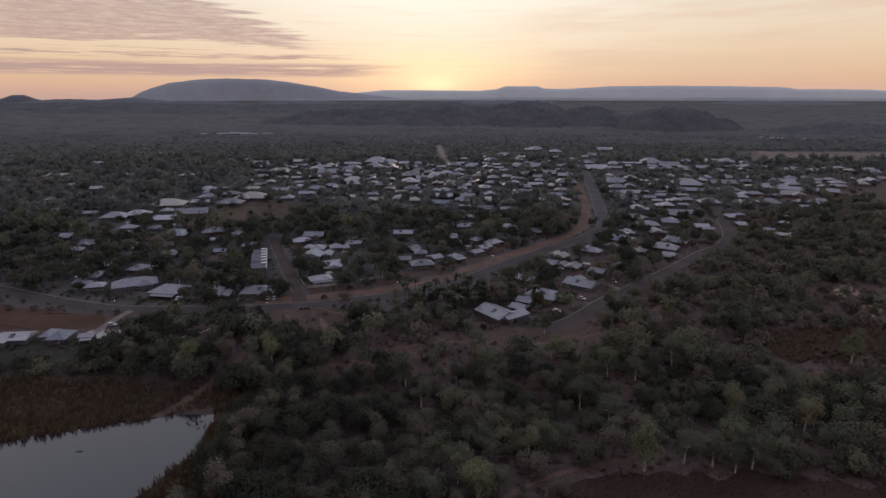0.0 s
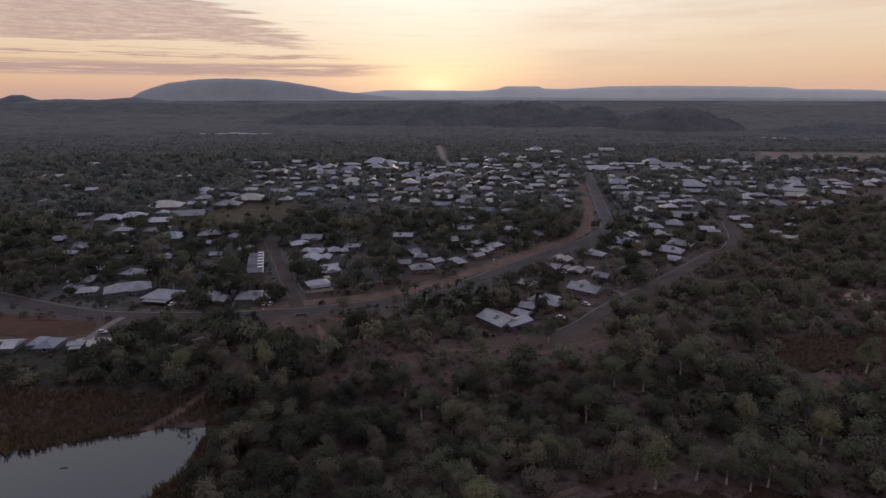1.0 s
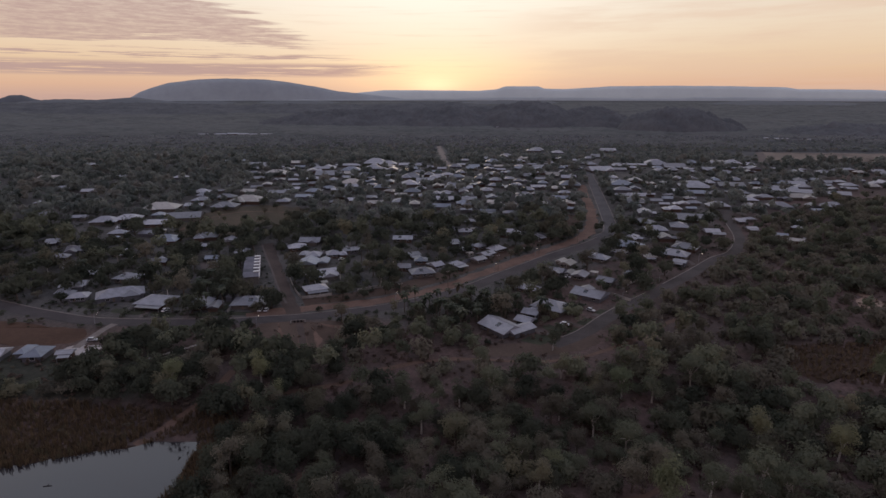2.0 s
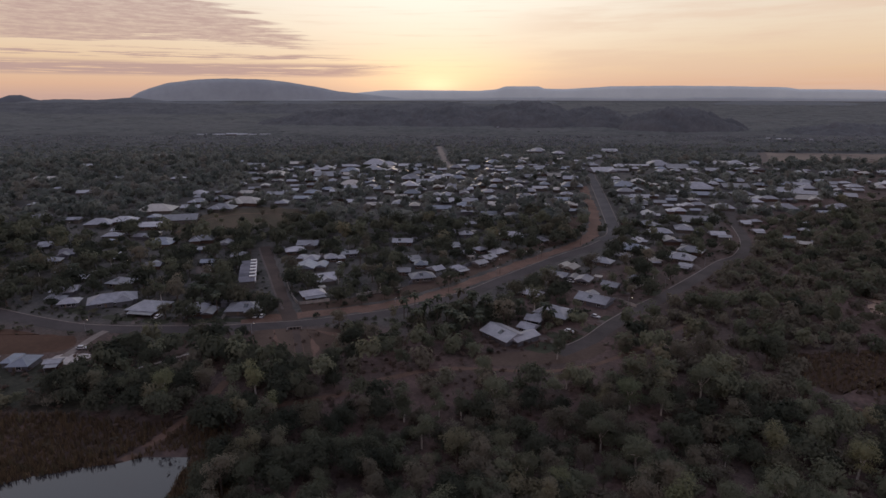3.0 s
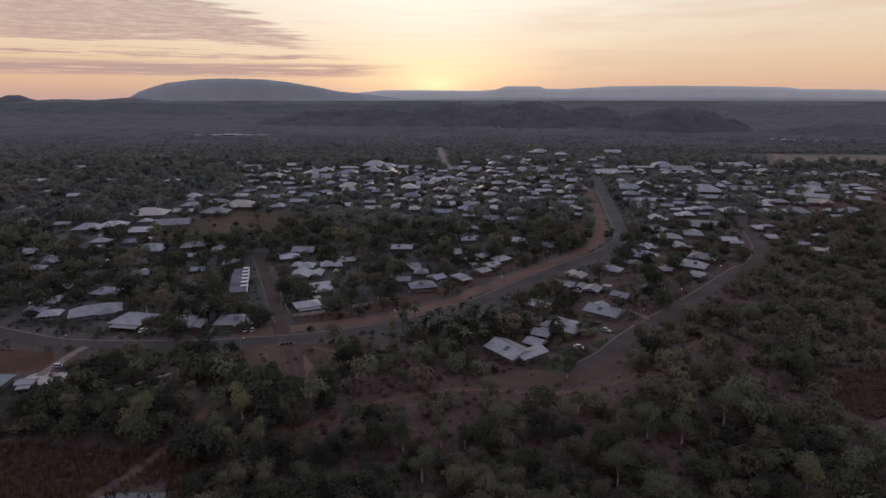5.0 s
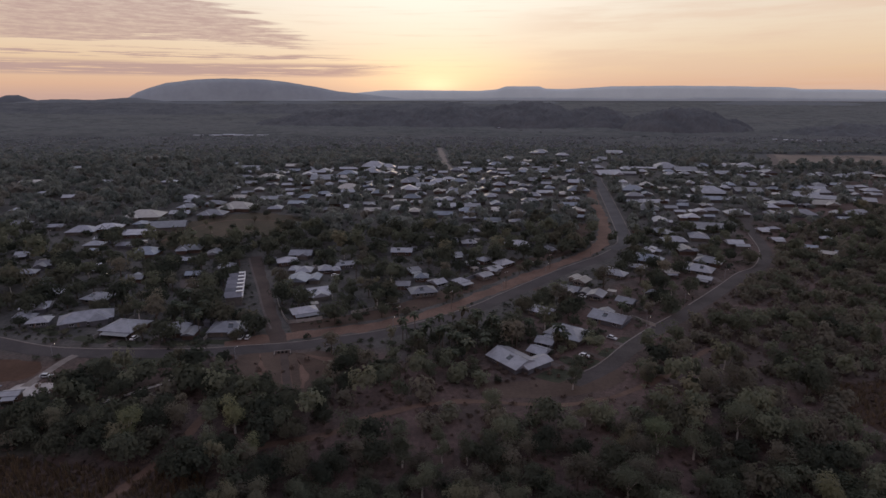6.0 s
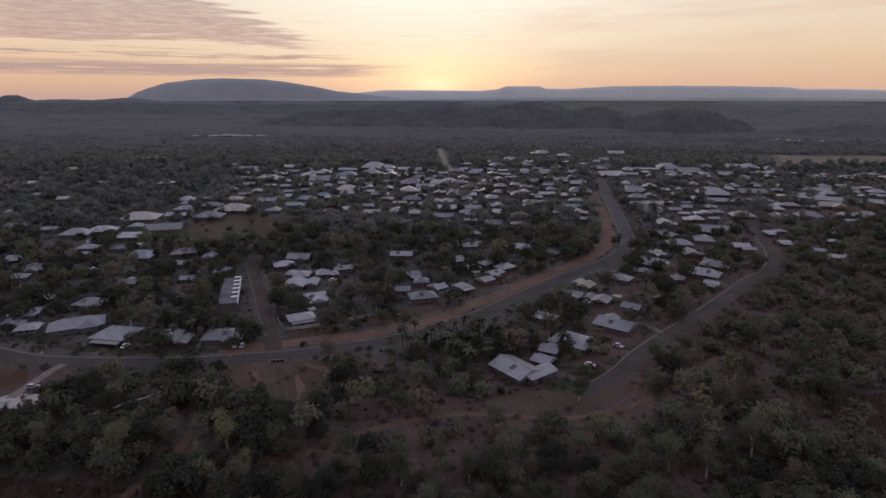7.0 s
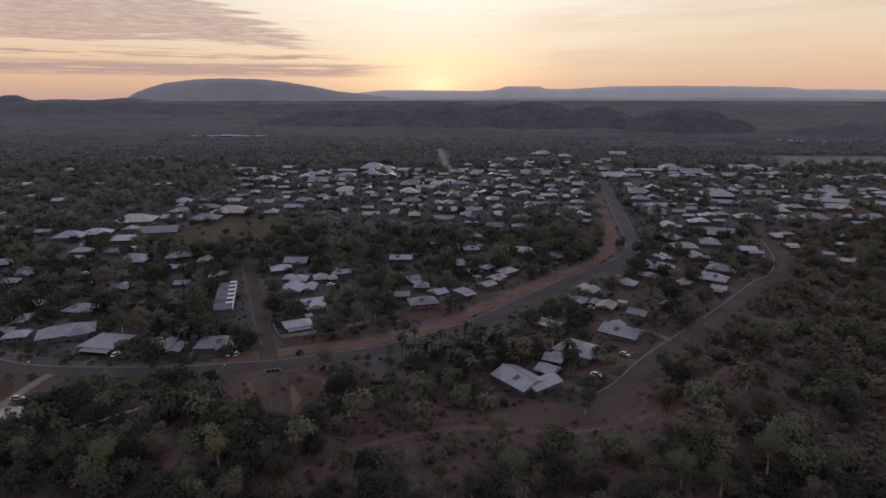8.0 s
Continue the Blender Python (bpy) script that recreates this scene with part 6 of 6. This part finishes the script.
for x, y, turn, k in ((54.5, 265, -30, 0), (70.5, 283, -45, 1), (-89, 283.6, 90, 0), (-86, 283.6, 90, 1), (-134.5, 283, 80, 0), (-64, 371, 10, 0), (70, 336, -40, 0), (51.5, 397, -25, 0), (-137.4, 357, 30, 0), (-133.1, 353, 40, 0), (-138.6, 364, 20, 1), (138.5, 471, 80, 3), (140.8, 487.4, 80, 2), (-149.1, 247.4, 5, 1), (62, 329, 140, 2)):
    car(x, y, turn, PAINTS[k], ("white", "silver", "dark", "red")[k])


# ---- street lamps and power poles ----
def street_lamp(x, y, turn):
    base = new("street_lamp")
    base.matrix_world = pose(x, y, float(land(x, y)), 0, 0, turn)
    V, F = [], []
    limb(V, F, (0, 0, -0.3), (0, 0, 5.2), 0.10, 0.06, 8)
    link_mesh("pole", V, F, STEEL, base)
    V, F = [], []
    limb(V, F, (0, 0, 5.15), (1.3, 0, 5.5), 0.05, 0.04, 6)
    arm = link_mesh("arm", V, F, STEEL, base)
    part("lamp_head", boxes((1.2, -0.14, 5.46, 1.75, 0.14, 5.58)), STEEL, arm)
    bm = bmesh.new()
    bmesh.ops.create_uvsphere(bm, u_segments=10, v_segments=6, radius=0.11, matrix=pose(1.5, 0, 5.40))
    part("bulb", bm, LAMP_ON, arm, "lit warm white lamp")
    tagged(base, "lit steel street lamp beside the road", "street lamp", "street lamps")


for x, y, turn in ((-24.5, 296.5, -60), (29.5, 347.5, -50), (-158, 264.8, 60), (-84, 262, 60), (90, 297, -40), (119, 326.5, -40), (158, 367.5, -40), (194, 410, 160), (209, 462, 160), (-190, 360.5, 0), (-284, 458, 0), (-302, 514, 0), (-80, 590, 0), (58.5, 380, -50)):
    street_lamp(x, y, turn)


def power_pole(x, y, turn):
    base = new("power_pole")
    base.matrix_world = pose(x, y, float(land(x, y)), 0, 0, turn)
    V, F = [], []
    limb(V, F, (0, 0, -0.4), (0, 0, 9.5), 0.17, 0.12, 8)
    link_mesh("pole", V, F, TIMBER, base)
    arm = part("crossarm", boxes((-1.2, -0.07, 8.8, 1.2, 0.07, 8.96)), TIMBER, base)
    for sx in (-1.0, -0.4, 0.4, 1.0):
        part("insulator", boxes((sx - 0.06, -0.06, 8.965, sx + 0.06, 0.06, 9.2)), WHITE, arm)
    tagged(base, "dark timber power pole with a crossarm", "power pole", "power poles")


for x, y in ((-22, 298), (2, 319), (32, 350.5), (61.5, 384), (93, 414)):
    power_pole(x, y, 40)


# ---- fences ----
def fence(line, height, mat, label):
    base = new("fence")
    pts = spline(line, 2.4)
    o = pts[0]
    base.matrix_world = pose(o[0], o[1], float(land(*o)))
    for a, b in zip(pts[:-1], pts[1:]):
        d = b - a
        n = np.array((-d[1], d[0])) / np.linalg.norm(d) * 0.04
        za, zb = float(land(*a) - land(*o)), float(land(*b) - land(*o))
        V = [(*(a - o - n), za - 0.1), (*(b - o - n), zb - 0.1), (*(b - o + n), zb - 0.1), (*(a - o + n), za - 0.1), (*(a - o - n), za + height), (*(b - o - n), zb + height), (*(b - o + n), zb + height), (*(a - o + n), za + height)]
        link_mesh("panel", V, [(0, 3, 2, 1), (4, 5, 6, 7), (0, 1, 5, 4), (1, 2, 6, 5), (2, 3, 7, 6), (3, 0, 4, 7)], mat, base)
        q = a - o
        part("post", boxes((q[0] - 0.06, q[1] - 0.06, za - 0.2, q[0] + 0.06, q[1] + 0.06, za + height + 0.06)), STEEL, base)
    tagged(base, label, "fence", "garden fences")


fence([(-88, 336), (-84, 325), (-80.8, 316.8), (-76.5, 307), (-73.2, 301)], 1.7, ROOFS[4], "cream sheet-metal garden fence")
fence([(-72.8, 300.6), (-66, 302.5), (-58.4, 306)], 1.7, ROOFS[4], "cream sheet-metal garden fence")
fence([(-46.0, 312.4), (-40, 315.5), (-32.1, 321), (-24, 329)], 1.7, ROOFS[4], "cream sheet-metal garden fence")
fence([(-20, 333), (-6, 346), (6, 358), (18, 372), (30, 384)], 1.7, ROOFS[1], "grey sheet-metal garden fence")
fence([(82, 303), (86, 307), (90, 302), (94, 296.5)], 1.6, ROOFS[4], "cream sheet-metal garden fence")


# ---- culvert under the main road ----
culvert = new("culvert")
culvert.matrix_world = pose(-67.2, 268.8, float(land(-67, 269)), 0, 0, 12)
part("headwall", boxes((-3.2, 0.0, -0.6, 3.2, 0.4, 1.1)), KERB, culvert)
for sx in (-1.5, 0.0, 1.5):
    bm = bmesh.new()
    bmesh.ops.create_cone(bm, cap_ends=True, segments=18, radius1=0.5, radius2=0.5, depth=0.3, matrix=pose(sx, -0.02, 0.45, 90))
    part("pipe", bm, RUBBER, culvert, "dark pipe mouth")
for s in (-1, 1):
    bm = boxes((3.0, -2.6, -0.6, 3.3, 0.0, 0.9))
    bmesh.ops.transform(bm, matrix=Matrix.Diagonal((s, 1, 1, 1)), verts=bm.verts)
    bmesh.ops.recalc_face_normals(bm, faces=bm.faces)
    part("wing_wall", bm, KERB, culvert)
tagged(culvert, "concrete road culvert with three dark pipe mouths", "culvert")


# ---- terrace of flats beside the side street ----
def terrace():
    base = new("apartment_row")
    base.matrix_world = pose(-111, 343, float(land(-111, 343)), 0, 0, 106)
    for i in range(6):
        x0 = -20 + i * 6.6
        part("wall", boxes((x0 + 0.2, -3.4, -0.3, x0 + 4.8, 4.0, 4.2)), WALLS[0], base)
        bm = bmesh.new()
        for z in (0.0, 0.16):
            for x, zz in ((x0 - 0.2, 4.1), (x0 + 2.5, 6.3), (x0 + 5.2, 4.1)):
                for y in (-4.0, 4.6):
                    bm.verts.new((x, y, zz + z))
        bm.verts.ensure_lookup_table()
        for f in ((0, 1, 3, 2), (2, 3, 5, 4), (6, 8, 9, 7), (8, 10, 11, 9), (0, 2, 8, 6), (2, 4, 10, 8), (1, 7, 9, 3), (3, 9, 11, 5), (0, 6, 7, 1), (4, 5, 11, 10)):
            bm.faces.new([bm.verts[k] for k in f])
        roof = part("roof", bm, ROOFS[2], base)
        for a, b in ((x0 - 0.2, x0 + 2.5), (x0 + 5.2, x0 + 2.5)):
            bm = bmesh.new()
            q = [bm.verts.new(p) for p in ((a, -4.35, 3.7), (b, -4.35, 5.9), (b, -4.35, 6.75), (a, -4.35, 4.55), (a, -3.8, 3.7), (b, -3.8, 5.9), (b, -3.8, 6.75), (a, -3.8, 4.55))]
            for f in ((0, 1, 2, 3), (7, 6, 5, 4), (0, 4, 5, 1), (1, 5, 6, 2), (2, 6, 7, 3), (3, 7, 4, 0)):
                bm.faces.new([q[k] for k in f])
            bmesh.ops.recalc_face_normals(bm, faces=bm.faces)
            part("bargeboard", bm, WHITE, roof, "white bargeboard")
        part("ridge_flashing", boxes((x0 + 1.7, -4.4, 6.3, x0 + 3.3, -1.0, 6.78)), WHITE, roof, "white ridge flashing")
        part("window", boxes((x0 + 1.0, -3.46, 0.9, x0 + 2.8, -3.38, 2.1)), GLASS, base, "dark window")
        part("door", boxes((x0 + 3.4, -3.46, 0.0, x0 + 4.3, -3.38, 2.05)), TIMBER, base)
    tagged(base, "row of pale flats with white-edged gable roofs", "apartment row")


terrace()

# ---- garden sheds behind the nearer houses ----
def shed(x, y, turn, tone, w, d):
    base = new("garden_shed")
    base.matrix_world = pose(x, y, float(land(x, y)) - 0.03, 0, 0, turn)
    part("wall", boxes((-w / 2, -d / 2, -0.2, w / 2, d / 2, 2.2)), ROOFS[tone], base)
    bm = boxes((-w / 2 - 0.2, -d / 2 - 0.2, 2.2, w / 2 + 0.2, d / 2 + 0.2, 2.28))
    for v in bm.verts:
        v.co.z += 0.25 * (v.co.y + d / 2) / d
    part("roof", bm, ROOFS[tone], base)
    part("door", boxes((-0.5, -d / 2 - 0.04, 0.0, 0.5, -d / 2 + 0.01, 1.95)), STEEL, base)
    tagged(base, "small sheet-metal garden shed behind a house", "shed", "garden sheds")


yard = random.Random(19)
for x, y, r, hw, hd, yaw in FOOT:
    if y < 440 and not (x > 0 and y < 300) and hw > 5 and yard.random() < 0.6:
        a = radians(yaw) + yard.choice((0.9, 2.2))
        q = (x + (hw + 5.5) * math.cos(a), y + (hd + 6.0) * math.sin(a))
        if min(math.hypot(q[0] - f[0], q[1] - f[1]) - f[2] for f in FOOT) > 2.5 and clear_of_roads(np.array([q]), 3.0).shape[0]:
            shed(q[0], q[1], yaw + yard.choice((0, 90)), yard.choice((1, 1, 2, 4)), yard.uniform(3, 5), yard.uniform(2.5, 3.5))

# side fences between the lots of the creek road, the fence corner and the bend street
for line, tone in (
        ([(-152, 283), (-149, 296), (-147, 308)], 4), ([(-122, 281), (-121, 294), (-120, 306)], 1), ([(-104, 281), (-103, 296), (-102, 308)], 4),
        ([(-92, 285), (-95, 300), (-99, 315)], 1), ([(-64, 305), (-70, 322), (-76, 340)], 4), ([(-40, 317), (-46, 332), (-52, 346)], 1),
        ([(43, 275), (38, 282), (33, 290)], 4), ([(63, 276), (56, 284), (50, 292)], 4), ([(84, 302), (76, 312), (70, 318)], 1), ([(100, 322), (108, 330), (117, 338)], 4)):
    fence(line, 1.6, ROOFS[tone], "cream sheet-metal side fence" if tone == 4 else "grey sheet-metal side fence")
